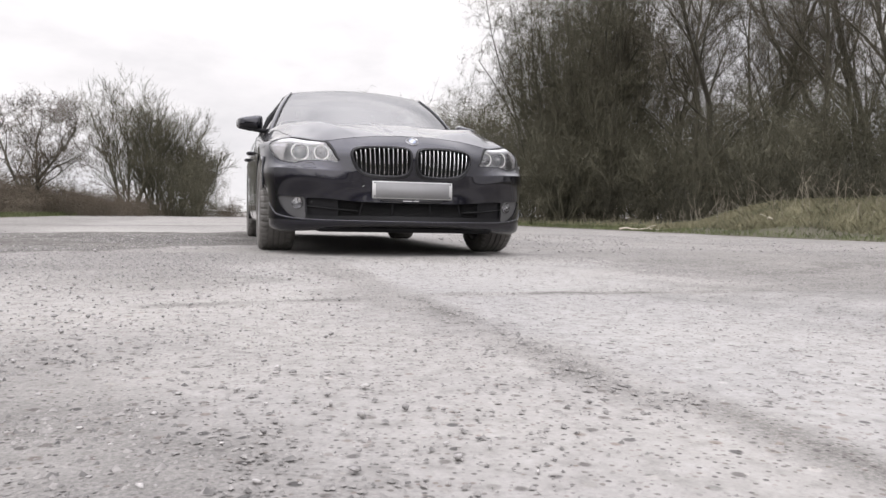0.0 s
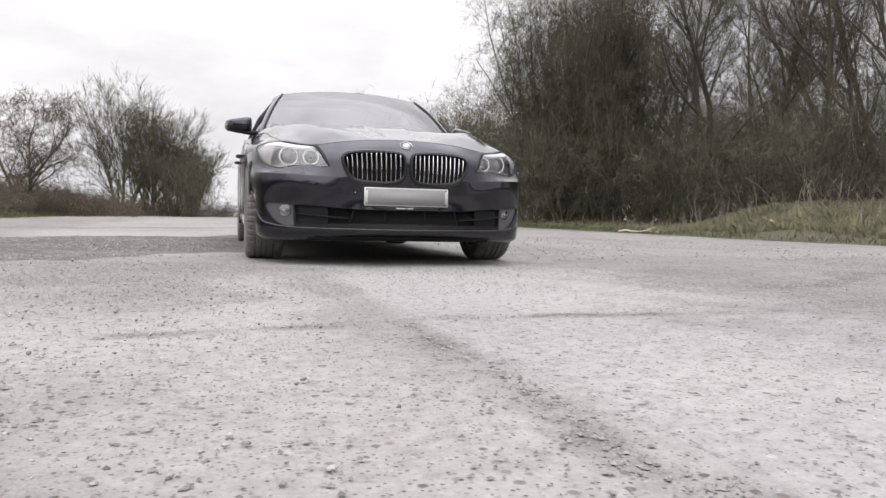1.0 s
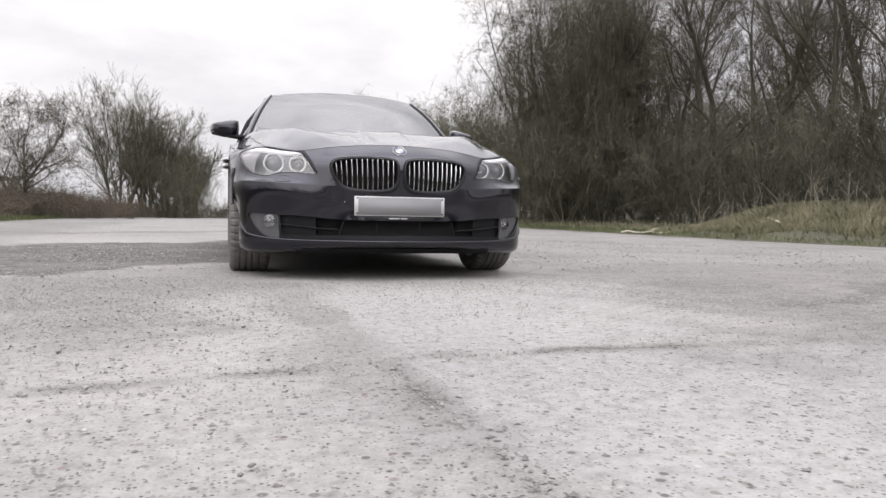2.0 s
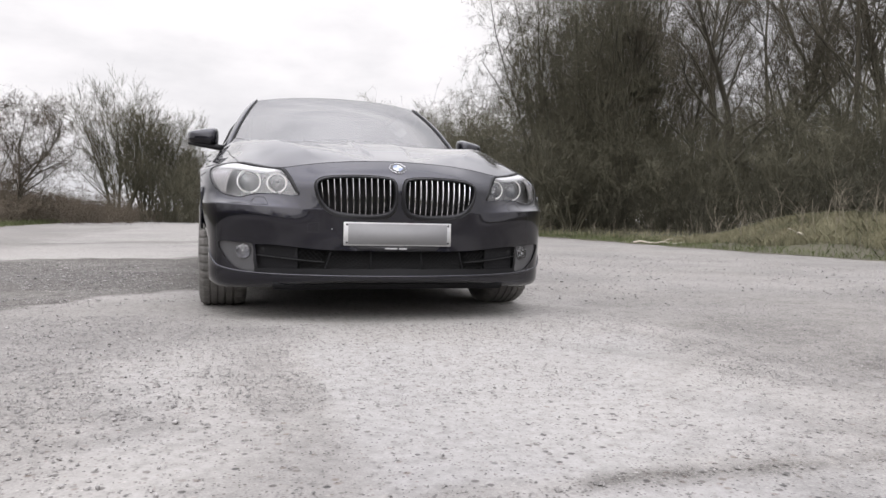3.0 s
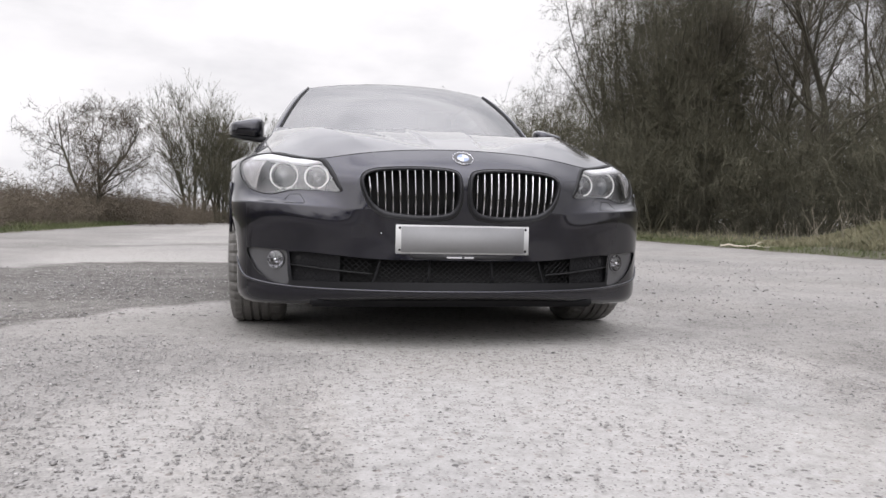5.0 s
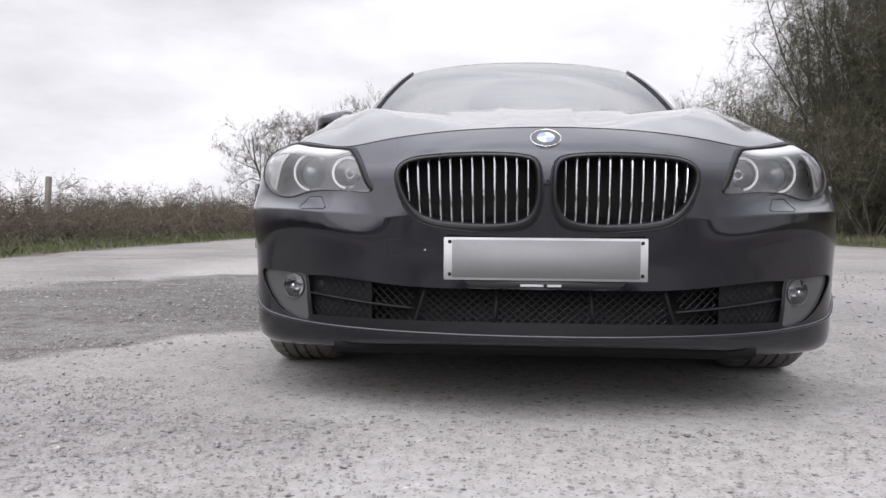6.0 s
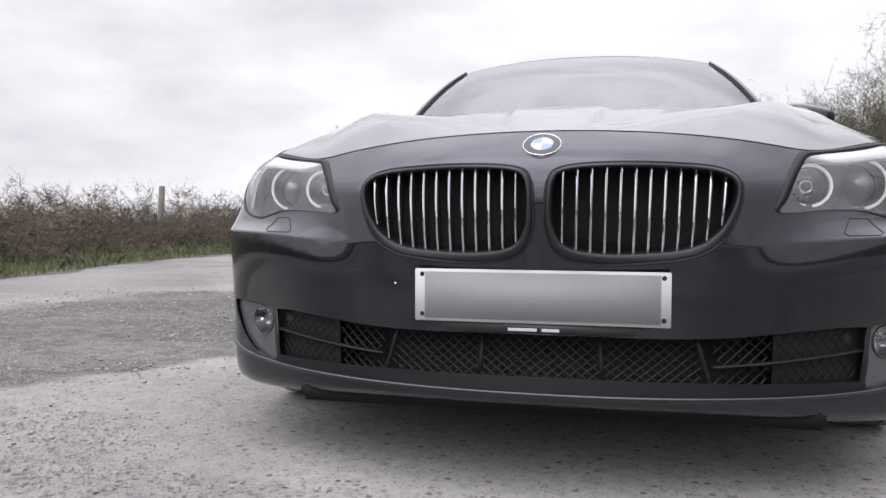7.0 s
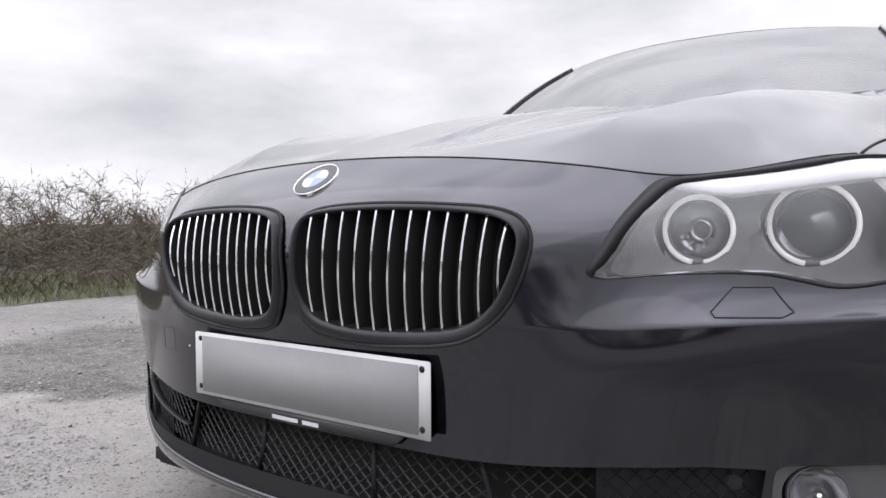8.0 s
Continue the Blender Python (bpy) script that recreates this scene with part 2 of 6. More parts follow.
GRAVEL = gravel_ground()
STONE = plant("loose_chippings", (0.058, 0.057, 0.056), (0.27, 0.258, 0.247), 40)
PEBBLE = plant("grey_pebbles", (0.065, 0.063, 0.062), (0.40, 0.385, 0.375), 60)
BARK = plant("olive_grey_bark", (0.030, 0.028, 0.022), (0.085, 0.077, 0.058), 2.0)
TWIG = plant("olive_brown_twigs", (0.038, 0.037, 0.026), (0.132, 0.125, 0.088), 0.9)
DARK_TWIG = plant("dark_twigs", (0.045, 0.041, 0.032), (0.13, 0.118, 0.088), 0.9)
BRAMBLE = plant("bramble_stems", (0.050, 0.041, 0.032), (0.14, 0.117, 0.088), 1.2)
# a darker stem colour; the shade at the thicket's foot is put into it
SCRUB = plant("shaded_scrub_stems", (0.027, 0.026, 0.019), (0.085, 0.080, 0.058), 1.2)
DEAD_LEAF = plant("withered_leaves", (0.05, 0.046, 0.03), (0.13, 0.11, 0.072), 2.0)
GRASS = plant("verge_grass", (0.06, 0.075, 0.032), (0.14, 0.158, 0.075), 1.5)
DRY_GRASS = plant("dry_grass", (0.12, 0.116, 0.070), (0.30, 0.28, 0.185), 1.5)
DEAD_STEM = plant("dead_stems", (0.12, 0.105, 0.082), (0.30, 0.27, 0.21), 1.5)
SOIL = worn("verge_soil", (0.070, 0.064, 0.044), 0.95, (1.2, 25), 0.35, 0.02)
POST_WOOD = worn("weathered_post", (0.12, 0.105, 0.09), 0.9, (8, 80), 0.3, 0.002)

DRY_WOOD = worn("bleached_wood", (0.42, 0.38, 0.31), 0.9, (12, 90), 0.2, 0.002)


# ---- helpers of this scene ----
def part(name, bm, material, parent=None, label="", smooth=True):
    """Links a bmesh as one mesh object under a thing or a part."""
    me = bpy.data.meshes.new(name)
    bm.to_mesh(me)
    bm.free()
    return mesh_part(name, me, material, parent, label, smooth)


def mesh_part(name, me, material, parent=None, label="", smooth=True):
    for m in material if isinstance(material, (list, tuple)) else [material]:
        me.materials.append(m)
    if smooth:
        me.polygons.foreach_set("use_smooth", [True] * len(me.polygons))
    ob = new(name, me)
    ob.parent = parent
    return tagged(ob, label)


def arrays_mesh(name, verts, faces):
    """A mesh from arrays of verts and of faces that all have the same number of corners."""
    verts, faces = np.asarray(verts, float), np.asarray(faces, int)
    me = bpy.data.meshes.new(name)
    n = faces.shape[1]
    me.vertices.add(len(verts))
    me.vertices.foreach_set("co", verts.ravel())
    me.loops.add(faces.size)
    me.loops.foreach_set("vertex_index", faces.ravel())
    me.polygons.add(len(faces))
    me.polygons.foreach_set("loop_start", np.arange(0, faces.size, n))
    me.update(calc_edges=True)
    return me


def grid_mesh(name, P, flip=False):
    """A mesh from an array of places with shape (rows, columns, 3)."""
    r, c = P.shape[:2]
    i = np.arange(r * c).reshape(r, c)
    f = np.stack([i[:-1, :-1], i[:-1, 1:], i[1:, 1:], i[1:, :-1]], -1).reshape(-1, 4)
    return arrays_mesh(name, P.reshape(-1, 3), f[:, ::-1] if flip else f)


def tube(points, radius, sides=8, bm=None, closed=False, flat=1.0):
    """A tube along points; radius may be one number or one for each point."""
    bm = bm or bmesh.new()
    pts = [Vector(p) for p in points]
    n, rings = len(pts), []
    for i, p in enumerate(pts):
        a, b = (pts[i - 1], pts[(i + 1) % n]) if closed else (pts[max(0, i - 1)], pts[min(n - 1, i + 1)])
        d = (b - a).normalized()
        up = Vector((0, 0, 1)) if abs(d.z) < 0.9 else Vector((0, 1, 0))
        s = d.cross(up).normalized()
        u = s.cross(d)
        r = radius[i] if isinstance(radius, (list, tuple, np.ndarray)) else radius
        rings.append([bm.verts.new(p + s * (r * flat * math.cos(k * math.tau / sides)) + u * (r * math.sin(k * math.tau / sides))) for k in range(sides)])
    for i in range(n if closed else n - 1):
        a, b = rings[i], rings[(i + 1) % n]
        for k in range(sides):
            bm.faces.new((a[k], a[(k + 1) % sides], b[(k + 1) % sides], b[k]))
    if not closed:
        bm.faces.new(rings[0][::-1])
        bm.faces.new(rings[-1])
    return bm


def box(size, m=Matrix(), bevel=0.0, bm=None):
    """A box with rounded edges, at the pose m."""
    one = bmesh.new()
    bmesh.ops.create_cube(one, size=1.0)
    bmesh.ops.scale(one, vec=size, verts=one.verts)
    if bevel:
        bmesh.ops.bevel(one, geom=one.edges[:], offset=bevel, segments=2, affect="EDGES")
    bmesh.ops.transform(one, matrix=m, verts=one.verts)
    if bm is None:
        return one
    me = bpy.data.meshes.new("piece")
    one.to_mesh(me)
    one.free()
    bm.from_mesh(me)
    bpy.data.meshes.remove(me)
    return bm


def lathe(profile, steps=48, bm=None, m=Matrix(), close=False):
    """Turns a profile of (radius, along) round the local z axis."""
    bm = bm or bmesh.new()
    rings = []
    for r, a in profile:
        rings.append([bm.verts.new(m @ Vector((r * math.cos(k * math.tau / steps), r * math.sin(k * math.tau / steps), a))) for k in range(steps)])
    pairs = list(zip(rings, rings[1:])) + ([(rings[-1], rings[0])] if close else [])
    for a, b in pairs:
        for k in range(steps):
            bm.faces.new((a[k], a[(k + 1) % steps], b[(k + 1) % steps], b[k]))
    return bm


def fractal(x, y, scale, seed=0.0):
    return noise.fractal(Vector((x * scale + seed, y * scale - seed, seed)), 0.9, 2.1, 4)


def smoothstep(a, b, x):
    t = np.clip((np.asarray(x, float) - a) / (b - a), 0, 1)
    return t * t * (3 - 2 * t)


# ---- ground ----
def right_edge(y):
    return 8.15 + 0.05 * np.maximum(0, 10 - y) ** 1.5 - 0.09 * np.maximum(0, np.minimum(y, 40) - 15) ** 1.3


def left_edge(y):
    return -5.55 - 0.95 * smoothstep(3, 9, y)


def ground_height(x, y):
    """The gravel is nearly level; the verges rise a little behind their edges."""
    r, l = x - right_edge(y), left_edge(y) - x
    mound = 0.50 * smoothstep(0.2, 1.9, r + 0.15 * np.sin(2.1 * y)) * (1 - smoothstep(8.0, 11.0, y + 0.3 * np.sin(1.7 * x)))
    return 0.30 * smoothstep(0.2, 4.5, r) + mound + 0.30 * smoothstep(0.2, 4.0, l)


def mottle(x, y):
    """Uneven patches drawn out across the yard, 0 to 1."""
    a = np.sin(1.7 * x + 1.3 * np.sin(2.3 * y + 1.0) + 0.9 * np.sin(0.8 * x)) * np.sin(4.6 * y + 1.7 * np.sin(1.4 * x + 0.5))
    b = np.sin(4.1 * x + 1.9 * np.sin(5.3 * y)) * np.sin(9.7 * y + 1.6 * np.sin(3.7 * x + 2.0))
    c = np.sin(11.3 * x + 2.0 * np.sin(8.7 * y)) * np.sin(21.0 * y + 1.8 * np.sin(9.1 * x))
    return np.clip(0.5 + 0.34 * a + 0.26 * b + 0.18 * c, 0, 1)


def chippings(x, y):
    """Where loose dark chippings lie, 0 to 1: a strip beside the car, the near margin, a worn trail, old patch edges."""
    x, y = np.asarray(x, float), np.asarray(y, float)
    wob = 0.10 * np.sin(3.7 * x + 0.6) + 0.08 * np.sin(5.1 * y) + 0.05 * np.sin(11 * x + 7 * y) + 0.045 * np.sin(19 * x + 2.0 * np.sin(13 * y)) + 0.03 * np.sin(31 * y - 23 * x)
    edge = np.interp(x, (-6.0, -1.9, -1.65, -1.5, -1.15, -1.0), (-1.0, 0.60, 0.93, 1.38, 1.62, 1.70))
    back = 4.95 + 0.62 * (x + 2.2)
    strip = smoothstep(-0.05, 0.12, y - edge + 0.7 * wob) * (1 - smoothstep(-0.35, 0.3, y - back + 2 * wob)) * (1 - smoothstep(-0.9, -0.8, x)) * smoothstep(-4.6, -3.2, x + 2 * wob)
    near = (0.55 + 0.5 * np.sin(2.3 * y + 1.5 * x)) * (1 - smoothstep(-1.25, -0.9, x + wob)) * (1 - 0.45 * smoothstep(-1.6, -0.6, y)) * (1 - smoothstep(0.4, 1.0, y)) * smoothstep(-9, -6, y) * 0.48
    mid = 1.25 - 0.45 * (x - 1.6)
    east = 0.8 * np.exp(-((y + mid + wob) / 0.22) ** 2) * smoothstep(0.9, 1.6, x + wob) * (1 - smoothstep(4.0, 5.5, x))
    east2 = 0.5 * np.exp(-((y - 0.55 + 0.4 * wob - 0.25 * (x - 2)) / 0.3) ** 2) * smoothstep(1.3, 2.2, x) * (1 - smoothstep(4.5, 6.0, x))
    side = x + 0.56 + 0.05 * (y + 2.5)
    lane = x + 0.535 + 0.016 * (y + 2.5)
    trail = 0.24 * smoothstep(-0.32, -0.20, lane + wob * 0.6) * (1 - smoothstep(-0.03, 0.03, lane + 0.3 * wob)) * smoothstep(-3.3, -2.3, y) * (1 - smoothstep(-0.7, -0.1, y))
    rim = 0.75 * np.exp(-((side + 0.2 * wob) / 0.035) ** 2) * (1 - smoothstep(-2.6, -1.9, y)) * smoothstep(-8, -5.5, y)
    crest = y + 2.13 + 0.17 * (1 - smoothstep(-0.85, -0.25, x)) - 0.028 * np.sin(6.5 * x) - 0.03 * smoothstep(0.9, 1.6, x)
    ridge = 0.8 * np.exp(-((crest + 0.15 * wob) / 0.022) ** 2) * smoothstep(-1.6, -1.1, x) * (1 - smoothstep(2.2, 3.2, x))
    far = 0.62 * np.exp(-((y - 8.0 - 0.7 * (x + 3.9) * (x < 0) + 2 * wob) / 0.55) ** 2) * (1 - smoothstep(-1.5, 0.0, x))
    far2 = 0.35 * np.exp(-((y - 5.5 - 0.25 * (x - 5)) / 0.5) ** 2) * smoothstep(2.5, 4.5, x)
    blot = 0.5 + 0.5 * np.sin(1.9 * x + 1.3 * np.sin(1.1 * y)) * np.sin(1.6 * y + 0.7 * x)
    sides = (0.42 * smoothstep(1.7, 3.2, x + wob) + 0.6 * (1 - smoothstep(-4.2, -2.4, x + wob))) * (0.55 + 0.45 * blot) * smoothstep(-2.5, -0.5, y) * (1 - smoothstep(16, 28, y))
    right = 0.6 * (0.8 + 0.2 * blot) * smoothstep(0.35, 1.3, x + 2 * wob - 0.15 * (y + 1.5)) * smoothstep(-3.6, -2.4, y) * (1 - 0.5 * smoothstep(0.0, 2.0, y))
    apron = 0.34 * smoothstep(-2.6, -2.0, x + wob) * (1 - smoothstep(-0.9, -0.5, x + wob)) * smoothstep(-0.9, -0.2, y + wob) * (1 - smoothstep(0.8, 1.4, y))
    beyond = 0.17 * smoothstep(5.0, 7.0, y)
    patchy = smoothstep(0.15, 0.75, mottle(x, y))
    strip, near = strip * (0.78 + 0.30 * patchy), near * (0.72 + 0.5 * patchy)
    sides, right = sides * (0.78 + 0.3 * patchy), right * (0.75 + 0.35 * patchy)
    return np.clip(np.maximum.reduce([strip, near, sides, right, east, east2, trail, rim, ridge, far, far2, apron, beyond]), 0, 1)


def slabs(x, y):
    """Where the fines are packed hard, pale and smooth, 0 to 1: two slabs either side of the ridge and a patch beside the trail."""
    x, y = np.asarray(x, float), np.asarray(y, float)
    wob = 0.05 * np.sin(5.3 * x + 0.4) + 0.05 * np.sin(4.3 * y + 1.0) + 0.03 * np.sin(13 * x - 9 * y)
    crest = y + 2.13 + 0.17 * (1 - smoothstep(-0.85, -0.25, x)) - 0.028 * np.sin(6.5 * x) - 0.03 * smoothstep(0.9, 1.6, x)
    upper = smoothstep(-0.01, 0.06, x + 0.54 + 0.4 * wob) * (1 - smoothstep(0.35, 0.85, x - 0.28 * (y + 1.6) + 2 * wob)) * smoothstep(0.02, 0.07, crest) * (1 - smoothstep(-0.75, -0.25, y + wob))
    lower = smoothstep(-0.01, 0.08, x + 0.53 + 0.04 * (y + 2.3) + 0.5 * wob) * (1 - smoothstep(1.2, 2.4, x + 3 * wob)) * (1 - smoothstep(-0.08, -0.03, crest)) * smoothstep(-6, -4.2, y)
    blob = 0.7 * np.exp(-((x + 0.93 + wob) / 0.17) ** 2 - ((y + 1.3 + wob) / 0.6) ** 2)
    return np.clip(np.maximum.reduce([upper, lower, blob]), 0, 1)


def spread_axis(lo, hi, step, far, grow=1.35):
    a, d = [lo], step
    while a[0] > -far:
        d *= grow
        a.insert(0, a[0] - d)
    b = list(np.arange(lo + step, hi, step))
    d = step
    while (b[-1] if b else lo) < far:
        d *= grow
        b.append(b[-1] + d)
    return np.array(a + b)


def make_ground():
    xs, ys = spread_axis(-7.5, 10.0, 0.08, 900), spread_axis(-5.5, 9.0, 0.07, 900)
    X, Y = np.meshgrid(xs, ys)
    Z = np.zeros_like(X)
    near = (np.abs(X) < 30) & (np.abs(Y) < 60)
    for i, j in zip(*np.nonzero(near)):
        Z[i, j] = 0.010 * fractal(X[i, j], Y[i, j], 0.9, 3.0)
    Z[near] += 0.0022 * np.random.default_rng(5).normal(size=near.sum()) * chippings(X[near], Y[near])
    C = np.where(near, chippings(X, Y), 0.0)
    Z += 0.004 * C
    me = grid_mesh("ground", np.stack([X, Y, Z - 0.004], -1))
    att = me.attributes.new("chippings", "FLOAT", "POINT")
    att.data.foreach_set("value", C.ravel().astype(np.float32))
    att = me.attributes.new("slabs", "FLOAT", "POINT")
    att.data.foreach_set("value", np.where(near, slabs(X, Y), 0.0).ravel().astype(np.float32))
    tagged(mesh_part("ground", me, GRAVEL), "pale grey compacted gravel yard with loose dark chippings", "ground", kind="structure")
    # the two grass verges
    for name, side in (("verge_right", 1), ("verge_left", -1)):
        ys2 = np.concatenate([np.arange(-30, 60, 0.2), np.arange(60, 400, 12)])
        ts = np.concatenate([np.arange(0, 6, 0.3), 6 * 1.5 ** np.arange(0, 11)])
        edge = (right_edge if side > 0 else left_edge)(np.clip(ys2, -30, 45))
        YY, TT = np.meshgrid(ys2, ts, indexing="ij")
        XX = edge[:, None] + side * (TT + 0.12 * np.sin(3.1 * YY) * np.exp(-TT))
        ZZ = ground_height(XX, np.clip(YY, -30, 45)) + 0.02 * smoothstep(0, 0.25, TT)
        tagged(mesh_part(name, grid_mesh(name, np.stack([XX, YY, ZZ], -1), flip=side > 0), SOIL), "rough grassy verge along the gravel yard", "verge", kind="structure")


    # an unseen bank added under the trees that the car faces, to reflect dark
    xs2, ts = np.concatenate([np.arange(-200, -30, 10), np.arange(-30, 30, 0.6), np.arange(30, 200, 10)]), np.concatenate([np.arange(0, 5, 0.4), 5 * 1.5 ** np.arange(0, 11)])
    XX, TT = np.meshgrid(xs2, ts, indexing="ij")
    YY = -15.5 + 0.25 * np.sin(1.3 * XX) - TT
    ZZ = 0.02 * smoothstep(0, 0.25, TT) + 0.5 * smoothstep(0.3, 4.0, TT)
    tagged(mesh_part("unseen_bank", grid_mesh("unseen_bank", np.stack([XX, YY, ZZ], -1), flip=True), SOIL), "unseen soil bank added to darken reflections in the car", "verge", kind="structure")


make_ground()


# ---- the car: a dark graphite saloon, nose to the camera; x across, y towards its tail, its plate at y = 0 ----
WHEEL_Y, WHEEL_Z, TAIL_Y, ARCH = 0.85, 0.325, 3.82, 0.372


def spline(knots, rows, t):
    """A natural cubic spline through rows[0..n-1] at the knots; rows has shape (n, N, 3) or (n, 1, 3), t has N values."""
    k = np.asarray(knots, float)
    n, h = len(k), np.diff(k)
    A, B = np.eye(n), np.zeros((n, n))
    for i in range(1, n - 1):
        A[i, i - 1], A[i, i], A[i, i + 1] = h[i - 1], 2 * (h[i - 1] + h[i]), h[i]
        B[i, i - 1], B[i, i], B[i, i + 1] = 6 / h[i - 1], -6 / h[i - 1] - 6 / h[i], 6 / h[i]
    bend = np.einsum("ij,jkl->ikl", np.linalg.solve(A, B), rows)
    i = np.clip(np.searchsorted(k, t, side="right") - 1, 0, n - 2)
    j = np.arange(len(t)) if rows.shape[1] > 1 else np.zeros(len(t), int)
    a, b = ((k[i + 1] - t) / h[i])[:, None], ((t - k[i]) / h[i])[:, None]
    w = (h[i] ** 2 / 6)[:, None]
    return a * rows[i, j] + b * rows[i + 1, j] + w * ((a**3 - a) * bend[i, j] + (b**3 - b) * bend[i + 1, j])


def flank_x(y, z):
    """Half the width of the body at a height and a distance along it."""
    y, z = np.asarray(y, float), np.asarray(z, float)
    x = 0.933 - 0.42 * np.maximum(0, 0.45 - z) ** 2 - 0.30 * np.maximum(0, z - 0.74) ** 1.5
    x = x - 0.10 * np.maximum(0, 0.85 - y) ** 2 - 0.22 * np.maximum(0, y - 4.05) ** 2
    return x + 0.006 * np.exp(-((z - 0.80) / 0.03) ** 2) * smoothstep(0.9, 1.4, y)


# The nose and bonnet: a net of 9 stations outwards and 14 levels from the lip over the nose to the scuttle.
ACROSS = np.array([0, 0.15, 0.30, 0.46, 0.60, 0.72, 0.83, 0.893, 0.925])
BACK = np.array([-0.013, -0.007, 0.012, 0.056, 0.118, 0.185, 0.264, 0.375, 0.50])


def level(z, y=None, x=None, dy=0.0, rise=0.0):
    g = smoothstep(0.25, 0.9, ACROSS)
    yy = BACK + dy if y is None else np.array(y)
    zz = z + rise * g if np.isscalar(z) else np.array(z)
    return np.stack([ACROSS if x is None else np.array(x), yy, zz], -1)


NET = np.stack([
    level((0.190, 0.189, 0.186, 0.175, 0.160, 0.153, 0.157, 0.185, 0.20), dy=0.055),
    level((0.206, 0.205, 0.203, 0.196, 0.186, 0.181, 0.190, 0.212, 0.23), dy=0.012),
    level((0.224, 0.224, 0.225, 0.226, 0.228, 0.235, 0.258, 0.295, 0.31), dy=0.006),
    level(0.345, y=(0.011, 0.013, 0.023, 0.058, 0.116, 0.185, 0.262, 0.369, 0.50), rise=0.033),
    level(0.430, y=(0.013, 0.014, 0.022, 0.054, 0.108, 0.174, 0.255, 0.367, 0.50), rise=0.01),
    level(0.484, y=(0.002, 0.004, 0.015, 0.050, 0.100, 0.164, 0.250, 0.366, 0.505), rise=0.02),
    level(0.530, y=(-0.013, -0.010, 0.002, 0.052, 0.102, 0.164, 0.251, 0.369, 0.522), rise=0.03),
    level((0.60, 0.60, 0.60, 0.60, 0.602, 0.594, 0.605, 0.63, 0.64), y=(-0.020, -0.016, 0.001, 0.063, 0.140, 0.212, 0.31, 0.425, 0.57)),
    level((0.66, 0.66, 0.66, 0.658, 0.665, 0.67, 0.68, 0.69, 0.70), y=(-0.016, -0.011, 0.008, 0.074, 0.155, 0.226, 0.322, 0.455, 0.62), x=(0, 0.15, 0.30, 0.46, 0.60, 0.715, 0.818, 0.888, 0.925)),
    level((0.718, 0.717, 0.711, 0.700, 0.706, 0.720, 0.732, 0.735, 0.728), y=(0.018, 0.022, 0.040, 0.101, 0.166, 0.239, 0.328, 0.485, 0.66), x=(0, 0.15, 0.30, 0.46, 0.585, 0.695, 0.79, 0.872, 0.92)),
    level((0.778, 0.775, 0.765, 0.746, 0.734, 0.749, 0.763, 0.762, 0.745), y=(0.092, 0.096, 0.107, 0.136, 0.180, 0.254, 0.338, 0.53, 0.72), x=(0, 0.15, 0.30, 0.455, 0.56, 0.655, 0.74, 0.84, 0.90)),
    level((0.858, 0.860, 0.857, 0.851, 0.850, 0.840, 0.830, 0.788, 0.752), y=(0.36, 0.365, 0.38, 0.41, 0.45, 0.52, 0.60, 0.72, 0.84), x=(0, 0.15, 0.31, 0.46, 0.57, 0.66, 0.738, 0.84, 0.91)),
    level((0.936, 0.939, 0.937, 0.934, 0.933, 0.930, 0.919, 0.845, 0.775), y=(0.80, 0.81, 0.83, 0.87, 0.91, 0.96, 1.00, 1.05, 1.12), x=(0, 0.16, 0.34, 0.48, 0.59, 0.68, 0.755, 0.845, 0.91)),
    level((0.990, 0.993, 0.990, 0.984, 0.978, 0.971, 0.957, 0.915, 0.870), y=(1.34, 1.36, 1.40, 1.45, 1.50, 1.54, 1.57, 1.60, 1.62), x=(0, 0.17, 0.36, 0.50, 0.61, 0.70, 0.785, 0.845, 0.90)),
])
NET[:, 8, 0] = flank_x(NET[:, 8, 1], NET[:, 8, 2])
# the bumper's corners are drawn in ahead of the wheels
NET[:4, 7:, 0] -= (0.016, 0.034)
NET[4, 7:, 0] -= (0.010, 0.018)
NET[5, 7:, 0] -= (0.003, 0.005)


FULL = np.concatenate([NET[:, :0:-1] * (-1, 1, 1), NET], axis=1)
KNOT_U = np.concatenate([[0], np.cumsum(np.hypot(np.diff(ACROSS), np.diff(BACK)))])
KNOT_V = np.concatenate([[0], np.cumsum(np.linalg.norm(np.diff(NET[:, :7], axis=0), axis=2).mean(1))])


